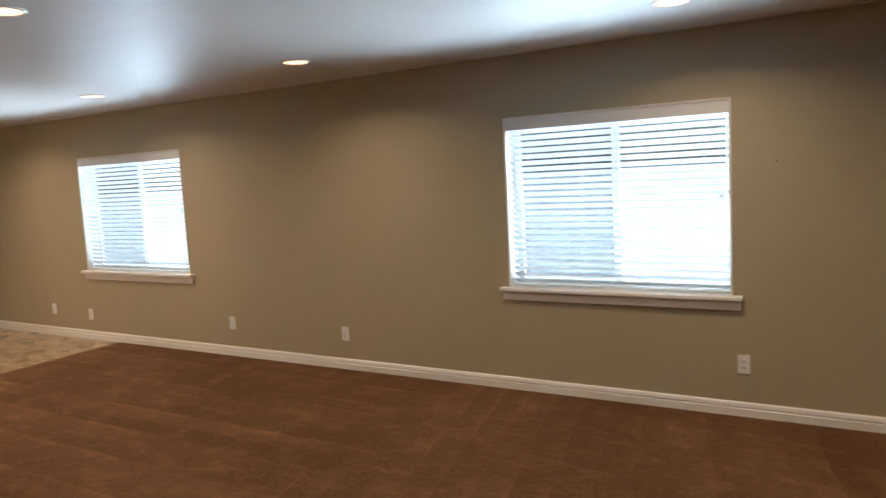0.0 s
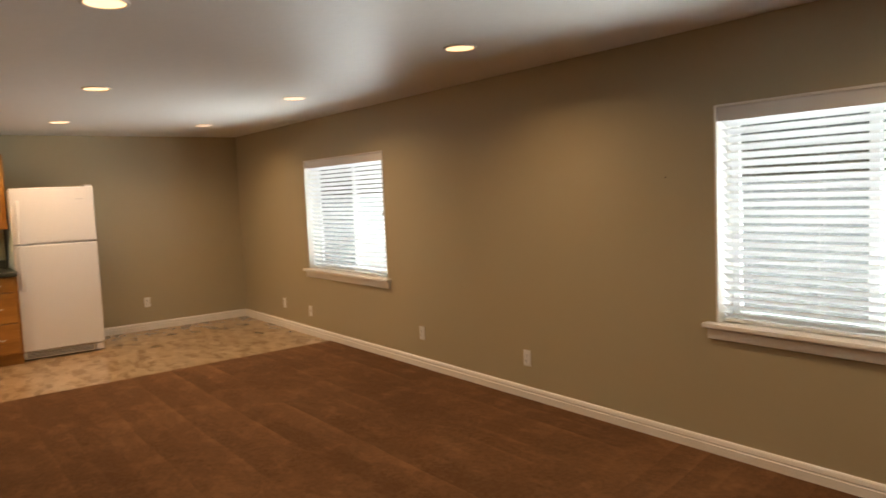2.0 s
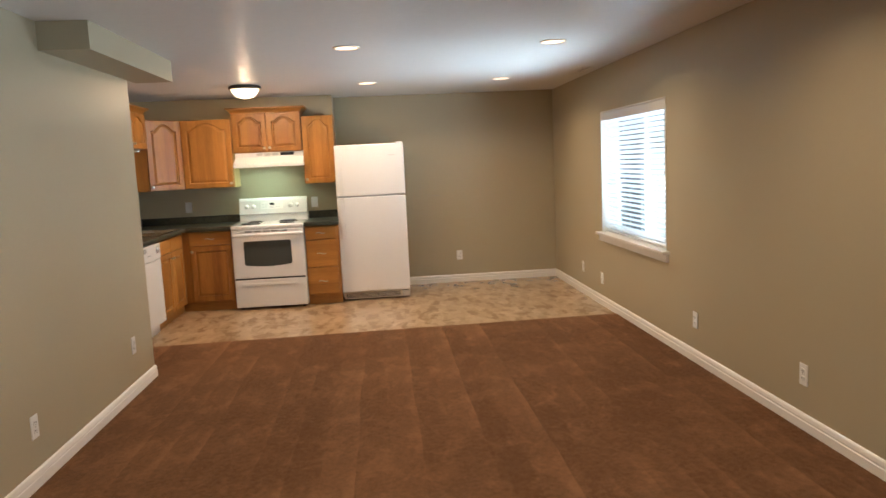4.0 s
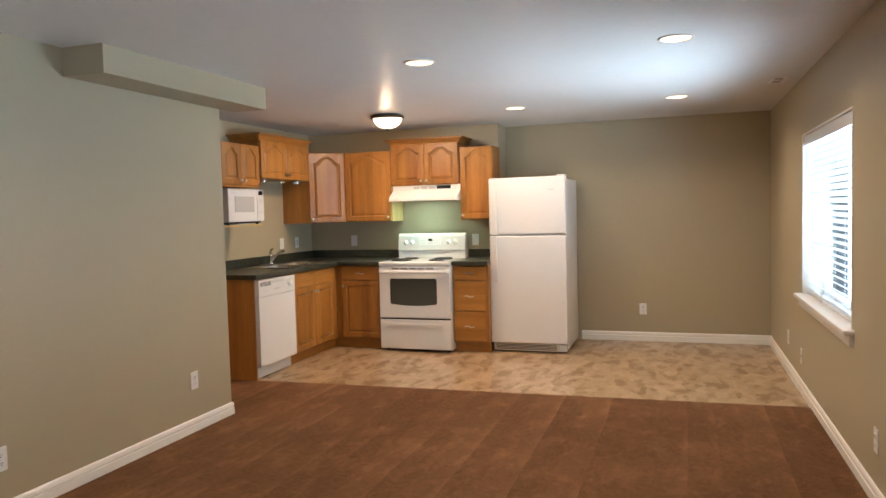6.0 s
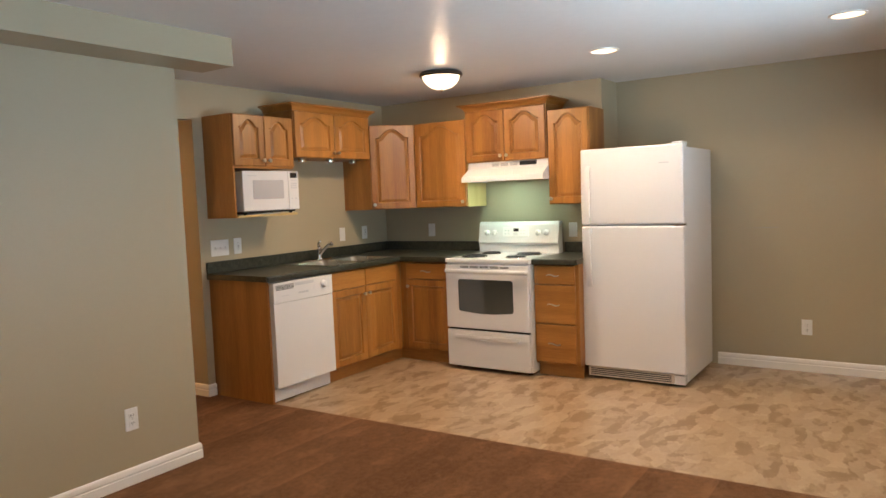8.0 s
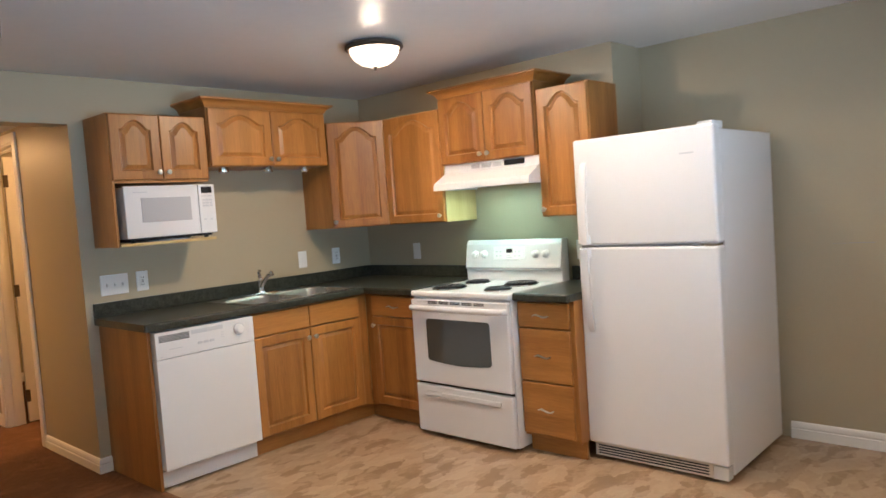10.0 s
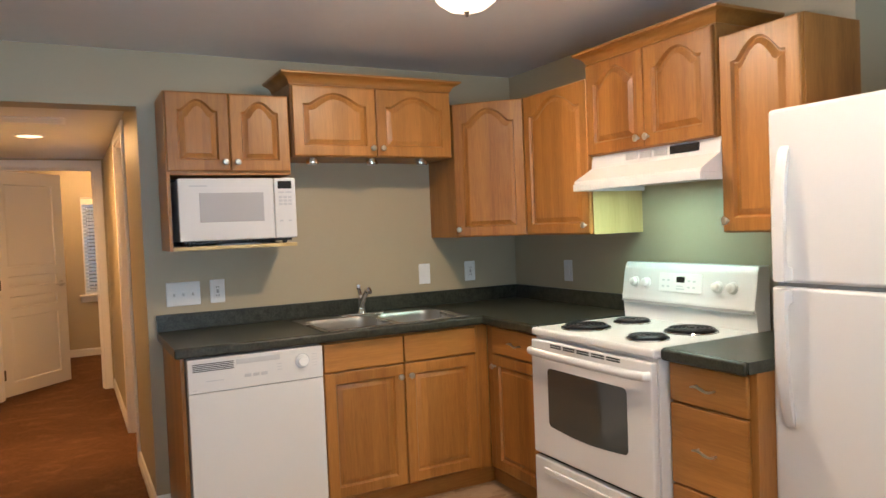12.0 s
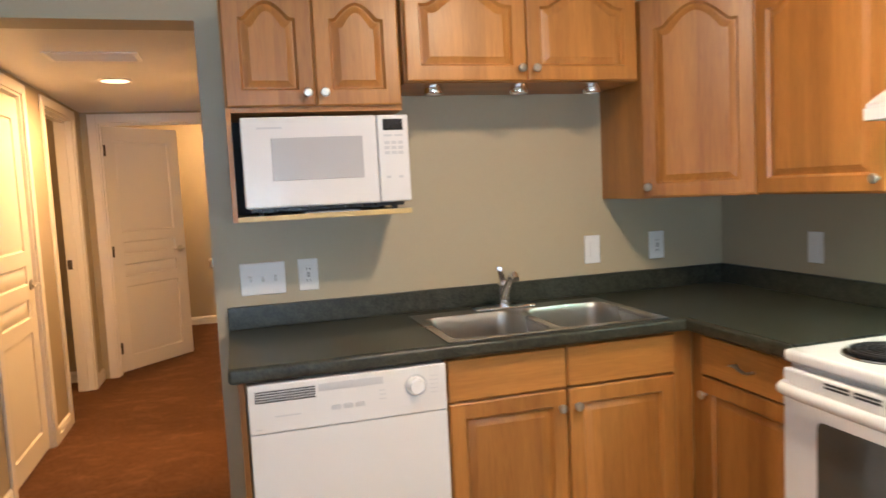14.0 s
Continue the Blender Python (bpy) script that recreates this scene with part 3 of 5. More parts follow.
def blind(x0, x1, m, label):
    w, h = x1 - x0 - 0.03, WIN_Z[1] - WIN_Z[0]
    bl = thing("window_blind", m, label, "blind", "window blinds")
    ox = 0.015
    val = bmesh.new()
    prism(val, [(0.012, h - 0.085), (0.016, h - 0.015), (0.008, h - 0.013), (0.004, h - 0.078), (0.004, h - 0.085)], 0, ox, ox + w)
    part("valance", val, PLASTIC, bl, "white blind valance")
    part("headrail", boxes((ox + 0.004, 0.03, h - 0.06, ox + w - 0.004, 0.08, h - 0.016), bevel=0.003), PLASTIC, bl)
    n = 25
    low, high = 0.045, h - 0.095
    slat = bmesh.new()
    tilt = radians(-34)
    rows = []
    for k in range(6):
        u = -0.025 + 0.05 * k / 5
        bow = 0.0035 * (1 - (u / 0.025) ** 2)
        rows.append((u * math.cos(tilt) - bow * math.sin(tilt), u * math.sin(tilt) + bow * math.cos(tilt)))
    outline = rows + [(y, z - 0.0028) for y, z in reversed(rows)]
    prism(slat, outline, 0, ox + 0.004, ox + w - 0.004)
    me = finish("slat", slat, SLAT)
    for k in range(n):
        s = new("slat", me)
        s.parent = bl
        s.location = (0, 0.055, low + (high - low) * k / (n - 1))
        s.rotation_euler = (random.uniform(-0.03, 0.03), random.uniform(-0.0012, 0.0012), 0)
    part("bottom_rail", boxes((ox + 0.004, 0.032, 0.010, ox + w - 0.004, 0.078, 0.024), bevel=0.004), PLASTIC, bl)
    for f in (0.1, 0.36, 0.63, 0.9):
        x = ox + w * f
        c = bmesh.new()
        for y in (0.029, 0.081):
            tube(c, [(x, y, 0.012), (x, y, h - 0.03)], 0.0011, 6)
        part("ladder_cord", c, PLASTIC, bl)
        part("cord_button", lathe(bmesh.new(), [(0, 0.0), (0.007, 0.002), (0.008, 0.008), (0.004, 0.014), (0, 0.015)], 12, pose(x, 0.026, 0.012)), PLASTIC, bl)
    x = ox + w - 0.05
    c = bmesh.new()
    tube(c, [(x, 0.012, h - 0.09), (x + 0.004, 0.012, h - 0.3), (x, 0.013, h * 0.52)], 0.0013, 6)
    tube(c, [(x + 0.014, 0.012, h - 0.09), (x + 0.012, 0.012, h - 0.3), (x + 0.014, 0.013, h * 0.52)], 0.0013, 6)
    cord = part("pull_cord", c, PLASTIC, bl)
    tas = bmesh.new()
    for dx in (0, 0.014):
        lathe(tas, [(0, 0), (0.006, 0.002), (0.0065, 0.012), (0.003, 0.024), (0, 0.026)], 10, pose(x + dx, 0.013, h * 0.52 - 0.02))
    part("tassel", tas, GREYP, cord)
    c = bmesh.new()
    tube(c, [(ox + 0.05, 0.014, h - 0.1), (ox + 0.05, 0.014, h * 0.45)], 0.0035, 8)
    part("tilt_wand", c, PLASTIC, bl)
    return bl


for i, (x0, x1) in enumerate(WINDOWS):
    window(x0, x1, pose(x0, WIN_Y, WIN_Z[0]), "white sliding window deep in the taupe wall", "window_%d" % (i + 1))
    blind(x0, x1, pose(x0, WIN_Y, WIN_Z[0]), "white horizontal blind lowered and tilted half open")


# ---- ceiling fixtures ----
def downlight(m, label="lit recessed downlight with a white trim ring", group="ceiling downlights"):
    d = thing("downlight", m, label, "ceiling light", group)
    part("trim_ring", lathe(bmesh.new(), [(0.078, 0.0), (0.079, -0.007), (0.084, -0.009), (0.094, -0.005), (0.096, 0.0)], 40), TRIM, d)
    part("lens", lathe(bmesh.new(), [(0.0, -0.006), (0.05, -0.006), (0.078, -0.004), (0.078, 0.0)], 40), DOWN_GLOW, d, "glowing lens")
    return d


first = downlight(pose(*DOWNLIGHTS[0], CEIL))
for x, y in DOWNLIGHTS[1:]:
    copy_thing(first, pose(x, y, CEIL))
copy_thing(first, pose(-5.84, -2.06, HALL_CEIL))

dome = thing("ceiling_lamp", pose(*DOME, CEIL), "lit frosted bowl ceiling lamp with a bronze rim", "ceiling lamp")
part("pan", lathe(bmesh.new(), [(0, 0), (0.135, 0), (0.153, -0.011), (0.157, -0.027), (0.147, -0.038), (0.133, -0.032), (0, -0.027)], 48), BRONZE, dome, "aged bronze rim")
bowl = part("bowl", lathe(bmesh.new(), [(0.134, -0.032), (0.129, -0.055), (0.110, -0.084), (0.075, -0.110), (0.036, -0.122), (0, -0.125)], 48), BOWL_GLOW, dome, "glowing frosted glass bowl")
bowl.visible_shadow = False
part("finial", lathe(bmesh.new(), [(0, -0.144), (0.007, -0.140), (0.006, -0.132), (0.012, -0.128), (0.012, -0.124), (0, -0.122)], 16), BRONZE, dome)


def ceiling_vent(m, w, d, label, n=9):
    v = thing("ceiling_vent", m, label, "air vent", "ceiling vents")
    f = 0.022
    part("frame", boxes((-w / 2, -d / 2, -0.008, w / 2, -d / 2 + f, 0), (-w / 2, d / 2 - f, -0.008, w / 2, d / 2, 0),
                        (-w / 2, -d / 2 + f, -0.008, -w / 2 + f, d / 2 - f, 0), (w / 2 - f, -d / 2 + f, -0.008, w / 2, d / 2 - f, 0), (-0.006, -d / 2 + f, -0.007, 0.006, d / 2 - f, 0), bevel=0.002), TRIM, v)
    part("backing", boxes((-w / 2 + f, -d / 2 + f, -0.002, w / 2 - f, d / 2 - f, 0)), SLOT, v)
    s = bmesh.new()
    box(s, -w / 2 + f, -0.006, -0.0015, w / 2 - f, 0.006, 0.0)
    bmesh.ops.rotate(s, verts=s.verts, cent=(0, 0, 0), matrix=Matrix.Rotation(radians(35), 3, 'X'))
    me = finish("slat", s, TRIM)
    for k in range(n):
        o = new("slat", me)
        o.parent = v
        o.location = (0, -d / 2 + f + (d - 2 * f) * (k + 0.5) / n, -0.005)
    return v


ceiling_vent(pose(-7.06, 4.57, CEIL), 0.30, 0.11, "white slotted ceiling air vent near the window", 5)
ceiling_vent(pose(0.02, 4.60, CEIL), 0.30, 0.11, "white slotted ceiling air vent near the window", 5)


# ---- wall plates ----
def outlet(m, label="white duplex wall outlet", group="wall outlets"):
    o = thing("wall_outlet", m, label, "outlet", group)
    part("plate", boxes((-0.036, -0.007, -0.058, 0.036, 0, 0.058), bevel=0.004), PLASTIC, o)
    for z in (-0.02, 0.02):
        r = part("receptacle", boxes((-0.016, -0.010, z - 0.014, 0.016, -0.006, z + 0.014), bevel=0.003), PLASTIC, o)
        part("slots", boxes((-0.008, -0.0106, z - 0.003, -0.005, -0.0095, z + 0.007), (0.005, -0.0106, z - 0.003, 0.008, -0.0095, z + 0.007), (-0.002, -0.0106, z - 0.010, 0.002, -0.0095, z - 0.006)), SLOT, r)
    part("screw", lathe(bmesh.new(), [(0, -0.001), (0.003, 0), (0.003, 0.002)], 10, pose(0, -0.0075, 0, 90)), NICKEL, o)
    return o


o1 = outlet(on_window_wall(-3.635, 0.30))
for x, z in ((-4.925, 0.308), (-7.70, 0.295), (-0.63, 0.325)):
    copy_thing(o1, on_window_wall(x, z))
copy_thing(o1, pose(FAR_X, 3.506, 0.336, 0, 0, 90))
for x, z in ((-5.115, 0.343), (-3.70, 0.30)):
    copy_thing(o1, pose(x, LEFT_Y, z, 0, 0, 180))
blank = thing("cable_plate", on_window_wall(-7.04, 0.268), "white cable wall plate", "wall plate")
part("plate", boxes((-0.036, -0.006, -0.058, 0.036, 0, 0.058), bevel=0.004), PLASTIC, blank)
part("jack", lathe(bmesh.new(), [(0.007, 0), (0.007, 0.008), (0.003, 0.009), (0, 0.009)], 12, pose(0, -0.005, 0, 90)), NICKEL, blank)


def decora_outlet(m, label):
    o = thing("wall_outlet", m, label, "outlet", "counter outlets")
    part("plate", boxes((-0.037, -0.007, -0.060, 0.037, 0, 0.060), bevel=0.004), PLASTIC, o)
    face = part("receptacle", boxes((-0.017, -0.010, -0.034, 0.017, -0.006, 0.034), bevel=0.002), PLASTIC, o)
    part("buttons", boxes((-0.006, -0.012, -0.009, 0.006, -0.009, -0.001), (-0.006, -0.012, 0.001, 0.006, -0.009, 0.009)), GREYP, face)
    part("slots", boxes(*[(sx - 0.0015, -0.0106, z - 0.004, sx + 0.0015, -0.0095, z + 0.004) for z in (-0.022, 0.022) for sx in (-0.006, 0.006)]), SLOT, face)
    return o


def rocker_switch(m, label):
    o = thing("light_switch", m, label, "light switch")
    part("plate", boxes((-0.037, -0.007, -0.060, 0.037, 0, 0.060), bevel=0.004), PLASTIC, o)
    part("rocker", boxes((-0.016, -0.011, -0.033, 0.016, -0.006, 0.033), bevel=0.003), PLASTIC, o)
    return o


decora_outlet(on_sink_wall(-6.708, 1.10), "white counter outlet with test buttons")
decora_outlet(on_sink_wall(-8.225, 1.106), "white counter outlet with test buttons")
rocker_switch(on_sink_wall(-7.911, 1.108), "white rocker switch above the sink counter")
rocker_switch(on_range_wall(0.371, 1.105), "white rocker plate on the range wall")
sw = thing("light_switch", on_sink_wall(-6.540, 1.098), "white three-gang toggle switch plate", "light switch")
part("plate", boxes((-0.082, -0.007, -0.060, 0.082, 0, 0.060), bevel=0.004), PLASTIC, sw)
for k in (-0.046, 0, 0.046):
    b = bmesh.new()
    prism(b, [(-0.006, -0.012), (-0.006, 0.012), (-0.008, 0.010), (-0.020, 0.009), (-0.020, 0.003), (-0.008, -0.010)], 0, k - 0.0045, k + 0.0045)
    part("toggle", b, PLASTIC, sw)


for x, z in ((-2.45, 1.535), (-0.45, 1.52)):
    nail = thing("wall_nail", on_window_wall(x, z), "small dark nail in the taupe wall", "nail", "wall nails")
    part("head", lathe(bmesh.new(), [(0.0, 0.006), (0.004, 0.006), (0.0045, 0.004), (0.002, 0.003), (0.002, -0.004)], 10, pose(0, 0, 0, 90)), BRONZE, nail)

scuff = thing("wall_scuff", pose(FAR_X, 3.21, 1.086, 0, 0, 90), "thin grey scuff line on the taupe wall", "scuff")
part("line", boxes((-0.10, -0.0012, -0.0016, -0.03, 0.0, 0.0004), (-0.022, -0.0012, 0.0, 0.10, 0.0, 0.0034)), GREYP, scuff)

# ---- cabinet pieces ----
def arch_panel(w, h, arch, stile=0.052, thick=0.02):
    """A raised-panel door; arch is the rise of its cathedral top rail, 0 for a square panel."""
    bm = bmesh.new()
    na, ns = (26, 3) if arch else (2, 1)

    def curve(u):
        a = abs(u)
        reach = 0.80
        if a > reach:
            return 0.0
        return arch * (0.5 + 0.5 * math.cos(math.pi * a / reach)) ** 0.50

    def inner(d, y):
        x0, x1, zb = stile + d, w - stile - d, stile + d
        zt = h - stile * (0.62 if arch else 1) - arch - d
        pts = [(x0 + (x1 - x0) * k / na, zb) for k in range(na)]
        pts += [(x1, zb + (zt - zb) * k / ns) for k in range(ns)]
        for k in range(na):
            u = 1 - 2 * k / na
            pts.append(((x0 + x1) / 2 + u * (x1 - x0) / 2, zt + curve(u)))
        pts += [(x0, zt + (zb - zt) * k / ns) for k in range(ns)]
        return [bm.verts.new((x, y, z)) for x, z in pts]

    def outer(d, y):
        pts = [(d + (w - 2 * d) * k / na, d) for k in range(na)]
        pts += [(w - d, d + (h - 2 * d) * k / ns) for k in range(ns)]
        pts += [(w - d - (w - 2 * d) * k / na, h - d) for k in range(na)]
        pts += [(d, h - d - (h - 2 * d) * k / ns) for k in range(ns)]
        return [bm.verts.new((x, y, z)) for x, z in pts]

    loops = [outer(0, thick), outer(0, 0.005), outer(0.004, 0.001), outer(0.007, 0), inner(0, 0), inner(0.003, 0.004), inner(0.008, 0.013), inner(0.014, 0.013),
             inner(0.030, 0.004), inner(0.033, 0.002)]
    for a, b in zip(loops, loops[1:]):
        k = len(a)
        for i in range(k):
            bm.faces.new((a[i], a[(i + 1) % k], b[(i + 1) % k], b[i]))
    bm.faces.new(loops[0])
    bm.faces.new(loops[-1])
    bmesh.ops.triangulate(bm, faces=[f for f in bm.faces if len(f.verts) > 4])
    return bm


def shift(bm, x, y, z):
    bmesh.ops.translate(bm, verts=bm.verts, vec=(x, y, z))
    return bm


def knob(x, z, y=0.0):
    return lathe(bmesh.new(), [(0.006, 0), (0.005, 0.010), (0.008, 0.014), (0.0145, 0.018), (0.0155, 0.023), (0.012, 0.028), (0, 0.030)], 18, pose(x, y, z, 90))


def cabinet_door(cab, x, z, w, h, arch, knob_at, y=-0.02, mat=None):
    d = part("door", shift(arch_panel(w, h, arch), x, y, z), mat or WOOD_V, cab)
    kx = x + (0.026 if knob_at[0] == "l" else w - 0.026)
    kz = z + (0.042 if knob_at[1] == "b" else h - 0.058)
    part("knob", knob(kx, kz, y), NICKEL, d, "brushed nickel knob")
    return d


def wave_pull(x, z, y):
    """A wavy bar pull on two posts."""
    bm = bmesh.new()
    n = 14
    tube(bm, [(x - 0.05 + 0.10 * k / n, y - 0.022 - 0.003 * math.sin(math.pi * k / n), z + 0.0055 * math.sin(2 * math.pi * k / n)) for k in range(n + 1)], [0.003 + 0.0025 * math.sin(math.pi * k / n) for k in range(n + 1)], 8)
    for dx in (-0.038, 0.038):
        tube(bm, [(x + dx, y, z - 0.003 * (1 if dx > 0 else -1)), (x + dx, y - 0.022, z - 0.003 * (1 if dx > 0 else -1))], 0.004, 8)
    return bm


def drawer(cab, x, z, w, h, y=-0.02, pull=True):
    bm = boxes((x, y, z, x + w, 0, z + h), bevel=0.006, seg=3)
    d = part("drawer_front", bm, WOOD_H, cab)
    if pull:
        part("pull", wave_pull(x + w / 2, z + h / 2, y), NICKEL, d, "wavy brushed nickel pull")
    return d


def carcass(w, d, h, t=0.018):
    """Closed cabinet box with a face frame."""
    return boxes((0, 0, 0, w, d, h), bevel=0.001, seg=1)


UP_D = 0.31
UP_Z0, UP_Z1 = 1.321, 2.066
# microwave cabinet, open below its doors
X = -6.45
cab = thing("wall_cabinet", on_sink_wall(X, UP_Z0, UP_D), "maple wall cabinet with arched doors above a microwave bay", "cabinet")
W = 0.586
H = UP_Z1 - UP_Z0
part("side_panel", boxes((0, 0, 0, 0.016, UP_D, H), bevel=0.001, seg=1), WOOD_V, cab)
part("side_panel", boxes((W - 0.016, 0, 0.355, W, UP_D, H), bevel=0.001, seg=1), WOOD_V, cab)
part("body", boxes((0.016, 0.0, 0.355, W - 0.016, UP_D, H), bevel=0.001, seg=1), WOOD_V, cab)
part("shelf", boxes((0.016, -0.012, 0.0, W + 0.014, UP_D, 0.018), bevel=0.002), BIRCH, cab, "raw plywood microwave shelf")
part("back_panel", boxes((0.016, UP_D - 0.006, 0.018, W - 0.016, UP_D, 0.355)), SLOT, cab)
for i, kn in ((0, "rb"), (1, "lb")):
    cabinet_door(cab, 0.004 + i * (W / 2 - 0.002), 0.372, W / 2 - 0.006, H - 0.376, 0.052, kn)

mw = thing("microwave_oven", on_sink_wall(-6.491, UP_Z0 + 0.018, UP_D + 0.045), "white countertop microwave oven in the cabinet bay", "microwave")
part("body", boxes((0.004, 0.02, 0.024, 0.546, 0.31, 0.315), bevel=0.004), WHITE, mw)
d = part("door", boxes((0, 0, 0.026, 0.442, 0.022, 0.318), bevel=0.006, seg=3), GLOSSY, mw)
part("window", boxes((0.093, -0.0025, 0.112, 0.392, 0.004, 0.250), bevel=0.002), MW_GLASS, d, "grey mesh window")
part("nameplate", boxes((0.05, -0.001, 0.279, 0.13, 0.002, 0.285)), PALE, d)
p = part("control_panel", boxes((0.445, 0, 0.026, 0.552, 0.022, 0.318), bevel=0.006, seg=3), WHITE, mw)
part("display", boxes((0.463, -0.002, 0.266, 0.532, 0.004, 0.304), bevel=0.002), BLACK, p, "black clock display")
part("keypad", boxes(*[(0.466 + 0.023 * c, -0.0015, z, 0.466 + 0.023 * c + 0.018, 0.002, z + 0.011) for c in range(3) for z in (0.185, 0.202, 0.219)],
                     *[(0.464 + 0.036 * c, -0.0015, 0.245, 0.464 + 0.036 * c + 0.030, 0.002, 0.252) for c in range(2)],
                     *[(0.468 + 0.042 * c, -0.0015, 0.105, 0.484 + 0.042 * c, 0.002, 0.113) for c in range(2)]), PALE, p)
part("base_tray", boxes((0.02, 0.03, 0.012, 0.53, 0.30, 0.024)), BLACK, mw)
leaf = thing("leaflet", on_sink_wall(-6.68, UP_Z0 + 0.018, UP_D + 0.006), "pale folded leaflet under the microwave", "leaflet")
part("sheet", boxes((0.0, 0.0, 0.0, 0.19, 0.14, 0.003), (0.003, 0.002, 0.003, 0.188, 0.138, 0.006), bevel=0.001, seg=1), PALE, leaf)
for fx in (0.05, 0.50):
    for fy in (0.05, 0.27):
        part("foot", lathe(bmesh.new(), [(0, 0), (0.012, 0), (0.013, 0.012), (0, 0.012)], 12, pose(fx, fy, 0)), BLACK, mw)


def crown(w, d, name_parent, z, out=0.052, rise=0.055):
    """Moulding round the front and sides of a cabinet's top."""
    prof = [(0.0, 0.0), (0.004, 0.0), (0.008, 0.010), (0.018, 0.026), (0.034, 0.036), (out - 0.006, rise - 0.014), (out, rise - 0.010), (out, rise), (0.0, rise)]
    bm = bmesh.new()
    rows = []
    for p, n in (((0, d), (-1, 0)), ((0, 0), (-1, -1)), ((w, 0), (1, -1)), ((w, d), (1, 0))):
        rows.append([bm.verts.new((p[0] + n[0] * a, p[1] + n[1] * a, z + b)) for a, b in prof])
    for a, b in zip(rows, rows[1:]):
        for k in range(len(prof)):
            k2 = (k + 1) % len(prof)
            bm.faces.new((a[k], a[k2], b[k2], b[k]))
    bm.faces.new(rows[0])
    bm.faces.new(rows[-1])
    box(bm, 0.002, 0.002, z, w - 0.002, d, z + rise - 0.01)
    return part("crown_moulding", bm, WOOD_H, name_parent)


# cabinet over the sink
cab = thing("wall_cabinet", on_sink_wall(-7.045, 1.765, UP_D + 0.012), "short maple wall cabinet with crown moulding over the sink", "cabinet")
W, H = 0.905, 0.365
part("body", carcass(W, UP_D + 0.012, H), WOOD_H, cab)
for i, kn in ((0, "rb"), (1, "lb")):
    cabinet_door(cab, 0.006 + i * 0.448, 0.004, 0.444, H - 0.012, 0.058, kn)
crown(W, UP_D + 0.012, cab, H)
for k in (0.115, 0.44, 0.735):
    pk = thing("puck_light", on_sink_wall(-7.045 - k, 1.765, UP_D - 0.028), "small chrome puck light under the cabinet, unlit", "puck light", "under-cabinet puck lights")
    part("housing", lathe(bmesh.new(), [(0.030, 0), (0.030, -0.012), (0.034, -0.014), (0.034, -0.030), (0.031, -0.034), (0.026, -0.035), (0.026, -0.031), (0, -0.031)], 28), CHROME, pk)
    part("lens", lathe(bmesh.new(), [(0, -0.0318), (0.026, -0.0318), (0.026, -0.0305)], 24), PLASTIC, pk)

# diagonal corner wall cabinet
cab = thing("corner_wall_cabinet", pose(KIT_X, SINK_Y, UP_Z0), "diagonal maple corner wall cabinet with an arched door", "cabinet")
A, B = 0.60, UP_D
H = UP_Z1 - UP_Z0
bm = bmesh.new()
prism(bm, [(0, 0), (A, 0), (A, B), (B, A), (0, A)], 2, 0, H)
part("body", bm, WOOD_V, cab)
dl = math.hypot(A - B, A - B)
d = arch_panel(dl - 0.012, H - 0.008, 0.075)
bmesh.ops.transform(d, matrix=pose(A, B, 0.004, 0, 0, 135) @ pose(0.006, -0.021, 0), verts=d.verts)
d = part("door", d, WOOD_V, cab)
kb = knob(0.03, 0.04, -0.02)
bmesh.ops.transform(kb, matrix=pose(A, B, 0.004, 0, 0, 135), verts=kb.verts)
part("knob", kb, NICKEL, d, "brushed nickel knob")

# wall cabinets on the range wall
RL, RR = 0.985, 1.735
cab = thing("wall_cabinet", on_range_wall(SINK_Y + A + 0.002, UP_Z0, UP_D), "maple wall cabinet with an arched door beside the range hood", "cabinet")
W = RL - (SINK_Y + A) - 0.012
part("body", carcass(W - 0.003, UP_D, H), WOOD_V, cab)
part("side_panel", boxes((W - 0.003, 0.0, 0, W, UP_D, 0.37)), BIRCH, cab, "raw birch end panel")
cabinet_door(cab, 0.012, 0.004, W - 0.02, H - 0.008, 0.075, "rb")
cab = thing("wall_cabinet", on_range_wall(RL, 1.688, UP_D + 0.02), "short maple wall cabinet with crown moulding over the range hood", "cabinet")
W, H2 = RR - RL, 0.432
part("body", carcass(W, UP_D + 0.02, H2), WOOD_H, cab)
for i, kn in ((0, "rb"), (1, "lb")):
    cabinet_door(cab, 0.006 + i * (W / 2 - 0.003), 0.004, W / 2 - 0.009, H2 - 0.012, 0.06, kn)
crown(W, UP_D + 0.02, cab, H2)
cab = thing("wall_cabinet", on_range_wall(RR + 0.003, UP_Z0, UP_D), "narrow tall maple wall cabinet with one arched door", "cabinet")
W = 2.085 - RR - 0.003
part("body", carcass(W, UP_D, H), WOOD_V, cab)
cabinet_door(cab, 0.006, 0.004, W - 0.012, H - 0.008, 0.07, "lb")

# range hood
hood = thing("range_hood", on_range_wall(RL + 0.012, 1.525, -0.02), "white slanted range hood with a black switch strip", "range hood")
W = RR - RL
bm = bmesh.new()
prism(bm, [(-0.022, 0.03), (-0.022, 0.165), (-0.345, 0.165), (-0.355, 0.105), (-0.46, 0.045), (-0.465, 0.01), (-0.455, 0.01), (-0.45, 0.03)], 0, 0.002, W - 0.002)
part("canopy", bm, WHITE, hood)
part("lower_lip", boxes((0.0, -0.468, 0.0, W, -0.456, 0.034), (0.0, -0.456, 0.0, 0.01, -0.03, 0.03), (W - 0.01, -0.456, 0.0, W, -0.03, 0.03), bevel=0.003), WHITE, hood)
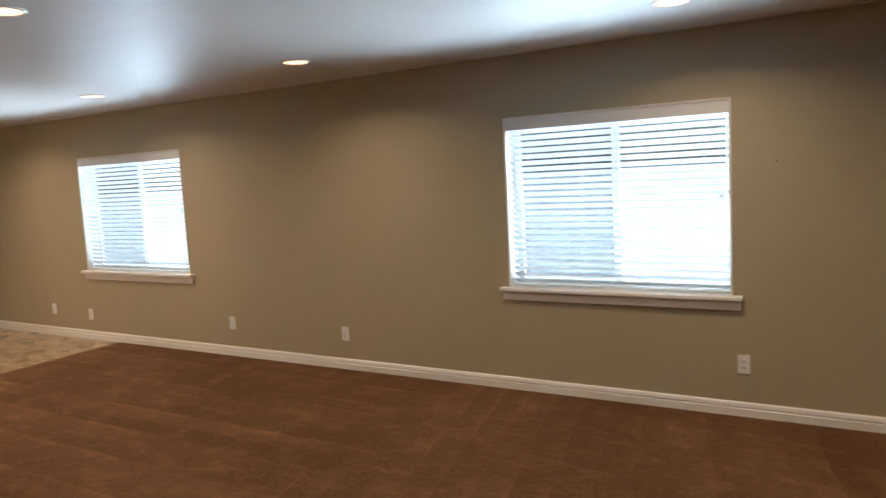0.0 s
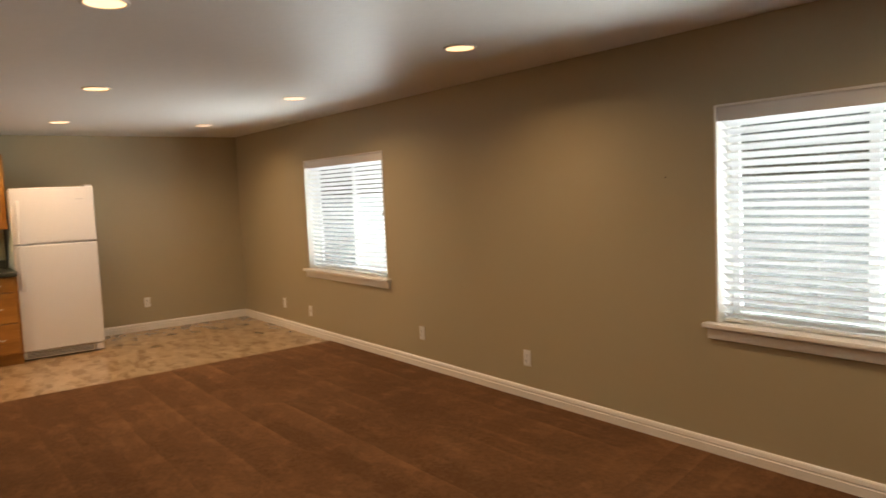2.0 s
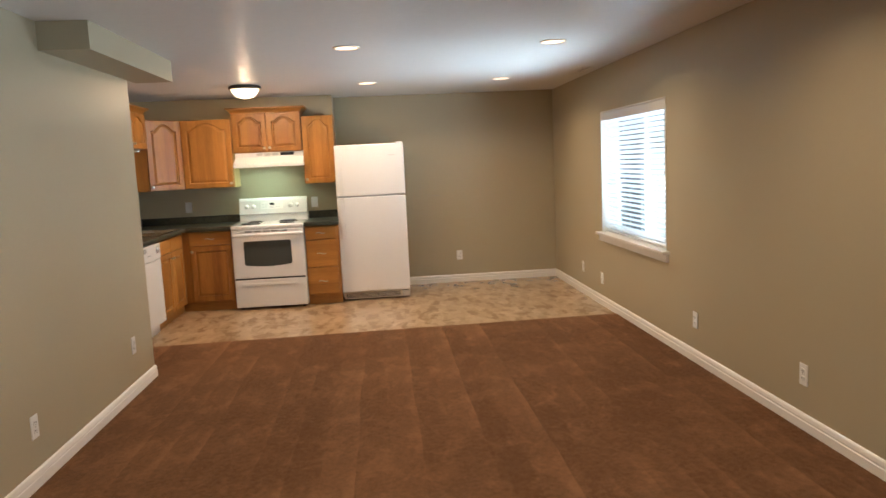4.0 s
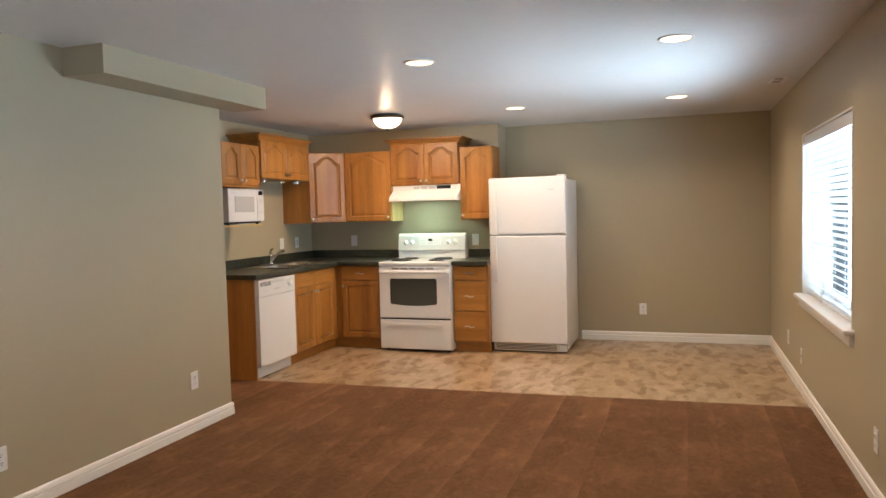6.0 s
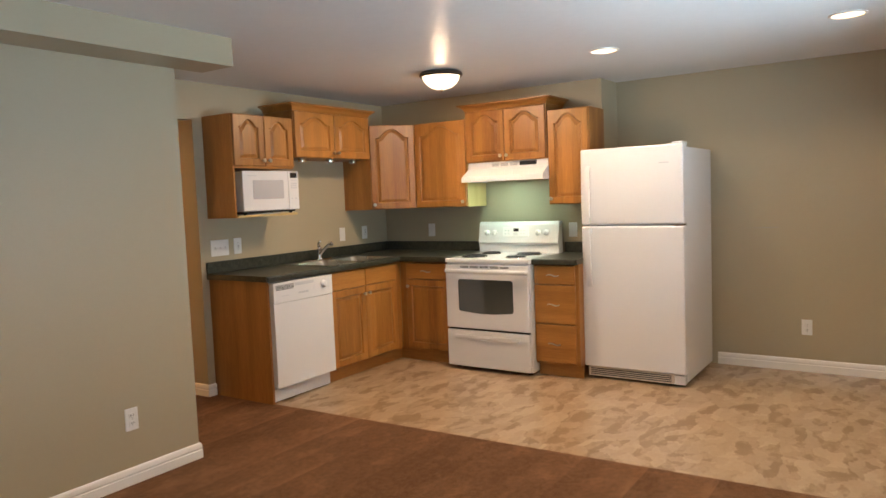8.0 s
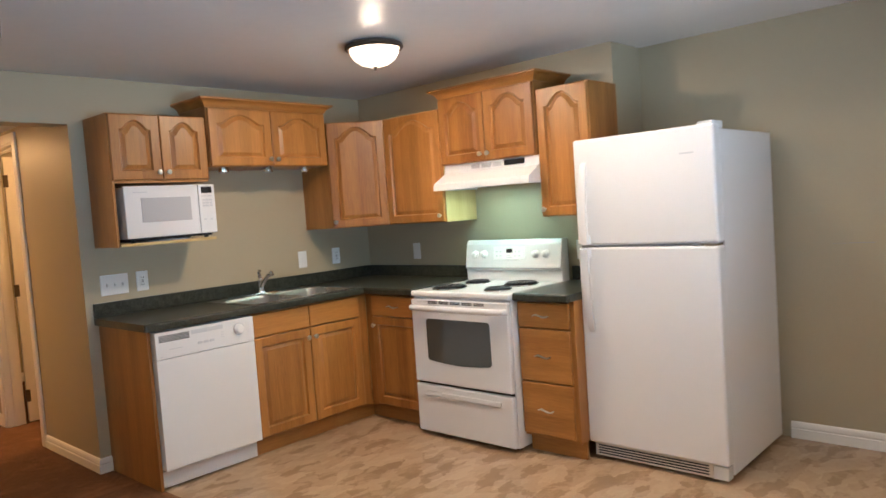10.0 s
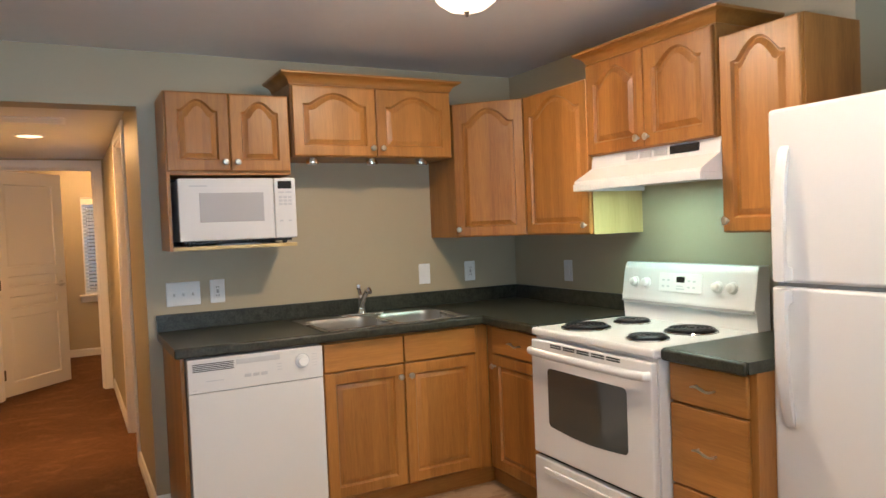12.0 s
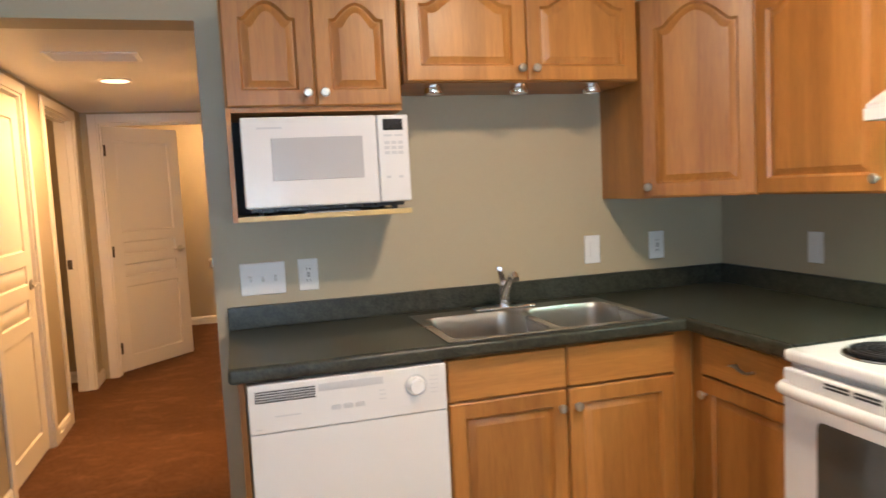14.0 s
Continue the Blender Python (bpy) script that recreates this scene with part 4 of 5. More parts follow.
for k in range(3):
    g = part("vent_grille", boxes((0.235 + k * 0.085, -0.356, 0.122, 0.305 + k * 0.085, -0.346, 0.152), bevel=0.001), PALE, hood)
    part("slits", boxes(*[(0.239 + k * 0.085, -0.3575, 0.126 + j * 0.006, 0.301 + k * 0.085, -0.3555, 0.1285 + j * 0.006) for j in range(4)]), GREYP, g)
part("switch_strip", boxes((0.495, -0.357, 0.122, 0.645, -0.346, 0.155), bevel=0.002), BLACK, hood, "black switch strip")
part("filter", boxes((0.1, -0.42, 0.018, W - 0.25, -0.08, 0.028)), GREYP, hood)
part("lamp_lens", boxes((W - 0.22, -0.24, 0.016, W - 0.02, -0.1, 0.026), bevel=0.002), PLASTIC, hood)

# base cabinets
CT = 0.915
BD = 0.60
BH = CT - 0.04
end = thing("end_panel", on_sink_wall(-6.428, 0, BD), "maple end panel beside the dishwasher", "cabinet panel")
part("panel", boxes((0, -0.012, 0.006, 0.018, BD, BH), bevel=0.001), WOOD_V, end)

dw = thing("dishwasher", on_sink_wall(-6.450, 0, BD), "white built-in dishwasher with a dial control panel", "dishwasher")
W = 0.60
part("tub", boxes((0.006, 0.01, 0.10, W - 0.006, BD, BH - 0.004)), GREYP, dw)
part("door", boxes((0.002, -0.046, 0.118, W - 0.002, 0.01, 0.7145), bevel=0.004), WHITE, dw)
cp = part("control_panel", boxes((0.002, -0.050, 0.716, W - 0.002, 0.01, 0.862), bevel=0.005), WHITE, dw)
for k in range(5):
    part("vent_slit", boxes((0.022, -0.0512, 0.808 + 0.0075 * k, 0.195, -0.048, 0.812 + 0.0075 * k)), SLOT, cp)
part("handle_recess", boxes((0.205, -0.0515, 0.822, 0.40, -0.044, 0.846), bevel=0.003), PALE, cp)
part("dial", lathe(bmesh.new(), [(0.030, 0), (0.029, 0.008), (0.023, 0.012), (0.021, 0.021), (0, 0.022)], 32, pose(0.50, -0.050, 0.803, 90)), PLASTIC, cp)
part("dial_ring", lathe(bmesh.new(), [(0.030, 0), (0.033, 0.002), (0.035, 0)], 32, pose(0.50, -0.050, 0.803, 90)), PALE, cp)
part("buttons", boxes(*[(0.24 + 0.036 * k, -0.053, 0.762, 0.268 + 0.036 * k, -0.047, 0.776) for k in range(3)], bevel=0.002), PALE, cp)
part("print", boxes((0.075, -0.0506, 0.762, 0.15, -0.048, 0.766), (0.02, -0.0506, 0.728, 0.036, -0.048, 0.732), *[(0.385, -0.0506, 0.775 + 0.013 * k, 0.405, -0.048, 0.778 + 0.013 * k) for k in range(3)],
                    *[(0.545, -0.0506, 0.775 + 0.013 * k, 0.57, -0.048, 0.777 + 0.013 * k) for k in range(5)]), PALE, cp)
part("toe_panel", boxes((0.004, 0.02, 0.008, W - 0.004, 0.06, 0.114), bevel=0.003), WHITE, dw)

cab = thing("base_cabinet", on_sink_wall(-7.055, 0, BD), "maple sink base cabinet with two doors and false drawer fronts", "cabinet")
W = 0.914
part("face_frame", boxes((0, 0, 0.10, W, 0.02, BH), bevel=0.001, seg=1), WOOD_V, cab)
part("side_panel", boxes((0, 0.02, 0.10, 0.018, BD, BH)), WOOD_V, cab)
part("side_panel", boxes((W - 0.04, 0.02, 0.118, W, BD, BH)), WOOD_V, cab)
part("bottom_panel", boxes((0.018, 0.02, 0.10, W, BD, 0.118)), WOOD_V, cab)
part("toe_kick", boxes((0, 0.05, 0.0, W + 0.06, 0.068, 0.10)), WOOD_H, cab)
for i, kn in ((0, "rt"), (1, "lt")):
    x = 0.008 + i * 0.415
    drawer(cab, x, 0.722, 0.409, 0.136, pull=False)
    cabinet_door(cab, x, 0.115, 0.409, 0.600, 0, kn)

cab = thing("base_cabinet", on_range_wall(SINK_Y + BD + 0.001, 0, BD), "maple base cabinet with a drawer and a door beside the range", "cabinet")
W = 0.953 - (SINK_Y + BD)
part("body", boxes((-0.0, 0, 0.10, W, BD, BH), bevel=0.001, seg=1), WOOD_V, cab)
part("toe_kick", boxes((-0.055, 0.05, 0.0, W, 0.068, 0.10)), WOOD_H, cab)
drawer(cab, 0.075, 0.722, W - 0.083, 0.136)
cabinet_door(cab, 0.075, 0.115, W - 0.083, 0.600, 0, "lt")

cab = thing("drawer_cabinet", on_range_wall(1.728, 0, BD), "maple base cabinet with three drawers between range and refrigerator", "cabinet")
W = 0.365
part("body", boxes((0, 0, 0.10, W, BD, BH), bevel=0.001, seg=1), WOOD_V, cab)
part("toe_kick", boxes((0.0, 0.05, 0.0, W, 0.068, 0.10)), WOOD_H, cab)
for z, h in ((0.722, 0.140), (0.420, 0.294), (0.118, 0.294)):
    drawer(cab, 0.004, z, W - 0.03, h)

# worktops
CF = SINK_Y + 0.655
CFX = KIT_X + 0.66
SX0, SX1, SY0, SY1 = -7.86, -7.065, -0.065, 0.46
zt, zb = CT, CT - 0.04
wt = thing("worktop", pose(-7.5, 0.2, zb), "dark green speckled laminate L-shaped worktop", "worktop")
M = pose(7.5, -0.2, -zb)


def moved(bm):
    bmesh.ops.transform(bm, matrix=M, verts=bm.verts)
    return bm


h = 0.012
bm = bmesh.new()
rim_edges = []
for loop in ([(KIT_X + 0.003, SINK_Y + 0.003), (-6.405, SINK_Y + 0.003), (-6.405, CF - 0.02), (CFX - 0.02, CF - 0.02), (CFX - 0.02, 0.955), (KIT_X + 0.003, 0.955)],
             [(SX0 + h, SY0 + h), (SX1 - h, SY0 + h), (SX1 - h, SY1 - h), (SX0 + h, SY1 - h)]):
    vs = [bm.verts.new((x, y, zb)) for x, y in loop]
    rim_edges += [bm.edges.new((vs[i], vs[(i + 1) % len(vs)])) for i in range(len(vs))]
bmesh.ops.triangle_fill(bm, edges=rim_edges, use_beauty=True)
up = bmesh.ops.extrude_face_region(bm, geom=bm.faces[:])
bmesh.ops.translate(bm, verts=[v for v in up["geom"] if isinstance(v, bmesh.types.BMVert)], vec=(0, 0, zt - zb))
part("top", moved(bm), COUNTER, wt)
part("front_edge", moved(boxes((CFX - 0.02, CF - 0.022, zb - 0.004, -6.403, CF, zt + 0.0005), bevel=0.012, seg=4)), COUNTER, wt)
part("front_edge", moved(boxes((CFX - 0.022, CF - 0.012, zb - 0.004, CFX, 0.955, zt + 0.0005), bevel=0.012, seg=4)), COUNTER, wt)
part("backsplash", moved(boxes((KIT_X + 0.022, SINK_Y + 0.002, zt, -6.405, SINK_Y + 0.021, zt + 0.085), bevel=0.004)), COUNTER, wt)
part("backsplash", moved(boxes((KIT_X + 0.002, SINK_Y + 0.003, zt, KIT_X + 0.021, 0.955, zt + 0.085), bevel=0.004)), COUNTER, wt)
wt2 = thing("worktop", pose(KIT_X, 1.728, zb), "short dark green speckled laminate worktop beside the range", "worktop")
part("top", boxes((0.003, 0, 0, 0.64, 0.367, 0.04)), COUNTER, wt2)
part("front_edge", boxes((0.638, 0, -0.004, 0.66, 0.367, 0.0405), bevel=0.012, seg=4), COUNTER, wt2)
part("backsplash", boxes((0.002, 0, 0.04, 0.021, 0.34, 0.125), bevel=0.004), COUNTER, wt2)

# sink
sk = thing("kitchen_sink", pose((SX0 + SX1) / 2, (SY0 + SY1) / 2, CT), "stainless steel double-bowl sink set in the worktop", "sink")
sw_, sd = SX1 - SX0, SY1 - SY0


def rounded(x0, y0, x1, y1, r, z, bm, n=5):
    pts = []
    for cx, cy, a0 in ((x1 - r, y1 - r, 0), (x0 + r, y1 - r, 90), (x0 + r, y0 + r, 180), (x1 - r, y0 + r, 270)):
        for k in range(n + 1):
            a = radians(a0 + 90 * k / n)
            pts.append(bm.verts.new((cx + r * math.cos(a), cy + r * math.sin(a), z)))
    return pts


def skin(bm, loops, close=True):
    for a, b in zip(loops, loops[1:]):
        k = len(a)
        for i in range(k):
            bm.faces.new((a[i], a[(i + 1) % k], b[(i + 1) % k], b[i]))
    if close:
        bm.faces.new(loops[-1])
    return bm


bx = [(-sw_ / 2 + 0.03, -0.012), (0.012, sw_ / 2 - 0.03)]
by = (-sd / 2 + 0.085, sd / 2 - 0.03)
rim = boxes((-sw_ / 2, -sd / 2, 0.0008, sw_ / 2, by[0], 0.005), (-sw_ / 2, by[1], 0.0008, sw_ / 2, sd / 2, 0.005), (-sw_ / 2, by[0], 0.0008, bx[0][0], by[1], 0.005),
            (bx[0][1], by[0], 0.0008, bx[1][0], by[1], 0.005), (bx[1][1], by[0], 0.0008, sw_ / 2, by[1], 0.005))
part("rim", rim, STEEL, sk)
for a, b in bx:
    bm = bmesh.new()
    skin(bm, [rounded(a, by[0], b, by[1], 0.002, 0.0052, bm), rounded(a + 0.004, by[0] + 0.004, b - 0.004, by[1] - 0.004, 0.05, 0.003, bm), rounded(a + 0.012, by[0] + 0.012, b - 0.012, by[1] - 0.012, 0.055, -0.02, bm),
              rounded(a + 0.022, by[0] + 0.022, b - 0.022, by[1] - 0.022, 0.055, -0.15, bm), rounded(a + 0.05, by[0] + 0.05, b - 0.05, by[1] - 0.05, 0.04, -0.172, bm)])
    bw = part("bowl", bm, STEEL, sk)
    part("drain", lathe(bmesh.new(), [(0.045, 0.003), (0.038, 0.004), (0.03, -0.001), (0, -0.001)], 24, pose((a + b) / 2, (by[0] + by[1]) / 2, -0.171)), CHROME, bw)

fc = thing("faucet", pose(-7.44, -0.015, CT + 0.005), "chrome single-lever kitchen faucet behind the sink", "faucet")
part("deck_plate", boxes((-0.125, -0.028, 0, 0.125, 0.028, 0.012), bevel=0.0058, seg=3), CHROME, fc)
part("column", lathe(bmesh.new(), [(0.027, 0.010), (0.024, 0.020), (0.0205, 0.035), (0.0205, 0.085), (0.0225, 0.092), (0.0215, 0.104), (0.014, 0.114), (0, 0.117)], 24), CHROME, fc)
bm = bmesh.new()
tube(bm, [(0.002, 0.008, 0.045), (0.006, 0.045, 0.082), (0.010, 0.090, 0.118), (0.013, 0.128, 0.142), (0.014, 0.150, 0.146), (0.014, 0.163, 0.134)], [0.015, 0.0145, 0.014, 0.0155, 0.0165, 0.014], 14)
part("spout", bm, CHROME, fc)
bm = bmesh.new()
tube(bm, [(0.0, -0.002, 0.108), (0.006, 0.0, 0.128), (0.016, 0.010, 0.148), (0.026, 0.030, 0.160), (0.030, 0.046, 0.162)], [0.014, 0.011, 0.009, 0.0115, 0.009], 12)
part("lever", bm, CHROME, fc)

# range
rg = thing("electric_range", on_range_wall(0.961, 0, 0.66), "white electric coil range with an oven window", "range")
W = 0.762
part("body", boxes((0, 0.0, 0.025, W, 0.63, 0.875), bevel=0.003), WHITE, rg)
part("cooktop", boxes((-0.002, -0.028, 0.876, W + 0.002, 0.60, 0.912), bevel=0.012, seg=4), WHITE, rg, "white enamel cooktop")
od = part("oven_door", boxes((0.004, -0.034, 0.345, W - 0.004, -0.002, 0.862), bevel=0.008, seg=3), WHITE, rg)
bm = bmesh.new()
n = 12
wx0, wx1 = 0.125, 0.625
def arc(cx, cz, r, a0, a1, k=6):
    return [(cx + r * math.cos(radians(a0 + (a1 - a0) * i / k)), cz + r * math.sin(radians(a0 + (a1 - a0) * i / k))) for i in range(k + 1)]


rr = 0.022
outline = arc(wx0 + rr, 0.745 - rr, rr, 180, 90) + arc(wx1 - rr, 0.745 - rr, rr, 90, 0)
outline += arc(wx1 - rr, 0.485 + rr, rr, 0, -80)
outline += [(wx1 - rr - (wx1 - wx0 - 2 * rr) * k / n, 0.485 - 0.015 * math.sin(math.pi * k / n)) for k in range(1, n)]
outline += arc(wx0 + rr, 0.485 + rr, rr, -100, -180)
prism(bm, outline, 1, -0.0355, -0.03)
part("oven_window", bm, OVEN_GLASS, od, "dark oven window glass")
bm = bmesh.new()
tube(bm, [(0.014, -0.034, 0.812), (0.022, -0.054, 0.812), (0.09, -0.066, 0.812), (W / 2, -0.072, 0.812), (W - 0.09, -0.066, 0.812), (W - 0.022, -0.054, 0.812), (W - 0.014, -0.034, 0.812)], 0.0145, 12, 1.25)
part("door_handle", bm, WHITE, od)
for k in range(5):
    for j in range(2):
        part("vent_slot", boxes((0.150 + 0.092 * k, -0.0354, 0.838 + 0.0095 * j, 0.226 + 0.092 * k, -0.033, 0.844 + 0.0095 * j)), SLOT, od)
dr = part("storage_drawer", boxes((0.004, -0.034, 0.03, W - 0.004, -0.002, 0.328), bevel=0.008, seg=3), WHITE, rg)
part("drawer_grip", boxes((0.085, -0.043, 0.262, W - 0.085, -0.032, 0.292), bevel=0.0045, seg=3), WHITE, dr)
part("drawer_gap", boxes((0.01, -0.012, 0.329, W - 0.01, -0.001, 0.344)), BLACK, rg)
bg = bmesh.new()
prism(bg, [(0.535, 0.905), (0.54, 0.985), (0.520, 1.0), (0.525, 1.02), (0.545, 1.15), (0.56, 1.178), (0.62, 1.178), (0.62, 0.905)], 0, 0.0, W)
bmesh.ops.bevel(bg, geom=bg.edges[:], offset=0.006, segments=2, profile=0.5, affect='EDGES')
bgp = part("backguard", bg, WHITE, rg, "white control backguard")
tiltm = lambda x, z: pose(x, 0.5245 + (z - 1.02) * 0.154, z, 90 - 8.7)
part("seam", boxes((0.004, 0.517, 0.99, W - 0.004, 0.53, 1.0)), GREYP, bgp)
for kx in (0.085, 0.160, 0.575, 0.650):
    part("knob", lathe(bmesh.new(), [(0.026, 0), (0.025, 0.006), (0.019, 0.010), (0.017, 0.026), (0.012, 0.030), (0, 0.030)], 24, tiltm(kx, 1.085)), PLASTIC, bgp)
panel = bmesh.new()
box(panel, -0.125, -0.04, 0, 0.125, 0.045, 0.003, bevel=0.0014)
bmesh.ops.transform(panel, matrix=tiltm(0.365, 1.09), verts=panel.verts)
cpn = part("clock_panel", panel, PLASTIC, bgp)
for nm, mt, items in (("display", BLACK, [(-0.02, 0.004, 0.003, 0.028, 0.030, 0.0045)]),
                      ("key_print", PALE, [(-0.105 + 0.03 * c, y, 0.003, -0.09 + 0.03 * c, y + 0.008, 0.004) for c in (0, 1, 5, 6) for y in (-0.02, 0.008)] + [(-0.02, -0.028, 0.003, 0.03, -0.022, 0.004), (-0.02, -0.015, 0.003, 0.02, -0.010, 0.004)])):
    q = boxes(*items)
    bmesh.ops.transform(q, matrix=tiltm(0.365, 1.09), verts=q.verts)
    part(nm, q, mt, cpn)
for bxx, byy, R in ((0.185, 0.14, 0.098), (0.20, 0.40, 0.076), (0.56, 0.385, 0.098), (0.575, 0.13, 0.076)):
    bn = part("burner", ring_torus(bmesh.new(), bxx, byy, 0.9235, R * 0.93, 0.0055), COIL, rg, "black coil burner")
    bm = bmesh.new()
    for k in range(1, 5):
        ring_torus(bm, bxx, byy, 0.9235, R * (0.93 - 0.18 * k), 0.0055, 32, 6)
    for k in range(3):
        a = 2 * math.pi * k / 3 + 0.4
        tube(bm, [(bxx, byy, 0.917), (bxx + R * math.cos(a), byy + R * math.sin(a), 0.917)], 0.003, 6)
    part("coil", bm, COIL, bn)
    part("drip_pan", lathe(bmesh.new(), [(R * 1.13, 0.9125), (R * 1.12, 0.9165), (R * 1.03, 0.9165), (R * 0.95, 0.9135), (R * 0.3, 0.9128), (0, 0.9128)], 40, pose(bxx, byy, 0)), BLACK, bn, "black drip pan")
    part("trim_ring", ring_torus(bmesh.new(), bxx, byy, 0.9155, R * 1.1, 0.0028, 40, 6), CHROME, bn, "chrome trim ring")
for fx in (0.05, W - 0.05):
    for fy in (0.06, 0.56):
        part("foot", lathe(bmesh.new(), [(0, 0), (0.018, 0), (0.018, 0.012), (0.008, 0.026), (0, 0.026)], 12, pose(fx, fy, 0)), BLACK, rg)

# refrigerator
FX = -8.05
fr = thing("refrigerator", pose(FX, 2.09, 0, 0, 0, 90), "white top-freezer refrigerator with bowed white handles", "refrigerator")
W = 0.755
part("cabinet", boxes((0.004, 0.085, 0.03, W - 0.004, 0.80, 1.70), bevel=0.006), TEXTURED, fr, "white stippled steel cabinet")
for nm, a, b in (("freezer_door", 1.165, 1.722), ("fridge_door", 0.095, 1.152)):
    bm = boxes((0, 0.0, a, W, 0.08, b), bevel=0.014, seg=4)
    d = part(nm, bm, TEXTURED, fr)
    near, far = (1.172, 1.60) if nm == "freezer_door" else (1.145, 0.70)
    curve = [(k / 20, -0.040 * (1 - (k / 20) ** 3.0) ** 0.75 - 0.002) for k in range(21)]
    outline = [(0.004, 0.0)] + [(y, f) for f, y in curve] + [(0.004, 1.0)] + [(min(0.003, y + 0.015), f) for f, y in reversed(curve[2:20])] + [(0.004, 0.10)]
    bm = bmesh.new()
    prism(bm, [(y, near + (far - near) * f) for y, f in outline], 0, 0.044, 0.080)
    bmesh.ops.bevel(bm, geom=[e for e in bm.edges if e.is_manifold and abs(e.verts[0].co.x - e.verts[1].co.x) < 1e-6], offset=0.005, segments=2, profile=0.5, affect='EDGES')
    part("handle", bm, WHITE, d, "bowed white plastic handle")
    if nm == "freezer_door":
        part("nameplate", boxes((W - 0.17, -0.001, b - 0.13, W - 0.10, 0.002, b - 0.122)), PALE, d)
part("door_gap", boxes((0.012, 0.02, 1.14, W - 0.012, 0.085, 1.17)), GREYP, fr)
part("gasket", boxes((0.012, 0.078, 0.10, W - 0.012, 0.086, 1.71)), GREYP, fr)
part("middle_hinge", boxes((W - 0.07, 0.004, 1.152, W - 0.006, 0.07, 1.164), bevel=0.002), NICKEL, fr)
part("hinge_cap", boxes((W - 0.085, 0.012, 1.70, W - 0.008, 0.14, 1.738), bevel=0.008, seg=3), WHITE, fr)
gr = part("toe_grille", boxes((0.02, 0.03, 0.018, W - 0.09, 0.06, 0.088), bevel=0.004), BEIGE, fr, "pale slotted toe grille")
for k in range(4):
    part("slot", boxes((0.04, 0.0285, 0.03 + 0.014 * k, W - 0.11, 0.032, 0.0375 + 0.014 * k)), SLOT, gr)
part("lower_hinge", boxes((W - 0.085, 0.02, 0.02, W - 0.01, 0.08, 0.085), bevel=0.004), WHITE, fr)
for fx in (0.06, W - 0.06):
    for fy in (0.12, 0.72):
        part("roller_foot", lathe(bmesh.new(), [(0, 0), (0.02, 0), (0.02, 0.012), (0.01, 0.034), (0, 0.034)], 12, pose(fx, fy, 0)), BLACK, fr)
cd = thing("power_cord_plate", on_range_wall(1.80, 1.10), "white outlet half hidden behind the range", "outlet")
part("plate", boxes((-0.037, -0.007, -0.06, 0.037, 0, 0.06), bevel=0.004), PLASTIC, cd)

# ---- hall and rooms beyond ----
D3 = (-1.865, -1.10)     # bathroom doorway in the hall's kitchen-side wall
D2 = (-3.30, -2.45)      # doorway on the other side
D1 = (-1.985, -1.20)     # closed door on the other side
HT = 0.12
setting("wall_hall_west", boxes((HALL_R - HT, D3[1], 0, HALL_R, SINK_Y - T, 2.31), (HALL_R - HT, D3[0], 2.05, HALL_R, D3[1], 2.31), (HALL_R - HT, HALL_END - HT, 0, HALL_R, D3[0], 2.31)),
        PAINT, "taupe hall wall with a bathroom doorway", "wall")
setting("wall_hall_east", boxes((HALL_L, D1[1], 0, HALL_L + HT, SINK_Y, 2.31), (HALL_L, D1[0], 2.05, HALL_L + HT, D1[1], 2.31), (HALL_L, D2[1], 0, HALL_L + HT, D1[0], 2.31), (HALL_L, D2[0], 2.05, HALL_L + HT, D2[1], 2.31), (HALL_L, HALL_END - HT, 0, HALL_L + HT, D2[0], 2.31)),
        PAINT, "taupe hall wall with two doors", "wall")
DE = (-6.29, -5.46)
setting("wall_hall_end", boxes((HALL_R, HALL_END - HT, 0, DE[0], HALL_END, 2.31), (DE[1], HALL_END - HT, 0, HALL_L, HALL_END, 2.31), (DE[0], HALL_END - HT, 2.06, DE[1], HALL_END, 2.31)), PAINT, "hall end wall with a bedroom doorway", "wall")
setting("ceiling_hall", boxes((HALL_R, HALL_END, HALL_CEIL, HALL_L, SINK_Y - T, HALL_CEIL + 0.1)), CEILING, "low hall ceiling", "ceiling")
bw = (-7.12, -6.20)
setting("wall_bedroom", boxes((-8.6, BACK_Y - 0.16, 0, bw[0], BACK_Y, 2.31), (bw[1], BACK_Y - 0.16, 0, -3.6, BACK_Y, 2.31), (bw[0], BACK_Y - 0.16, 0, bw[1], BACK_Y, 0.735), (bw[0], BACK_Y - 0.16, 1.89, bw[1], BACK_Y, 2.31)), PAINT, "bedroom wall with a window", "wall")
setting("wall_bedroom_west", boxes((-8.72, BACK_Y - 0.16, 0, -8.6, SINK_Y - T, 2.31)), PAINT, "plain bedroom side wall", "wall")
setting("wall_bedroom_east", boxes((-3.6, BACK_Y - 0.16, 0, -3.48, LEFT_Y - T, 2.31)), PAINT, "plain side wall", "wall")
setting("wall_bath", boxes((-8.6, HALL_END - HT, 0, HALL_R - HT, HALL_END, 2.31)), PAINT, "bathroom end wall", "wall")
setting("wall_closet", boxes((HALL_L + HT, HALL_END - HT, 0, -3.6, HALL_END, 2.31)), PAINT, "side room end wall", "wall")
setting("ceiling_rooms", boxes((-8.72, BACK_Y - 0.16, 2.312, -3.48, SINK_Y - T - 0.001, 2.42), (LEFT_END + T, SINK_Y - T - 0.001, 2.312, -3.48, SINK_Y - T + 0.0, 2.42)), CEILING, "ceilings of the rooms beyond", "ceiling")
baseboard([(-8.6, BACK_Y), (-3.6, BACK_Y)])
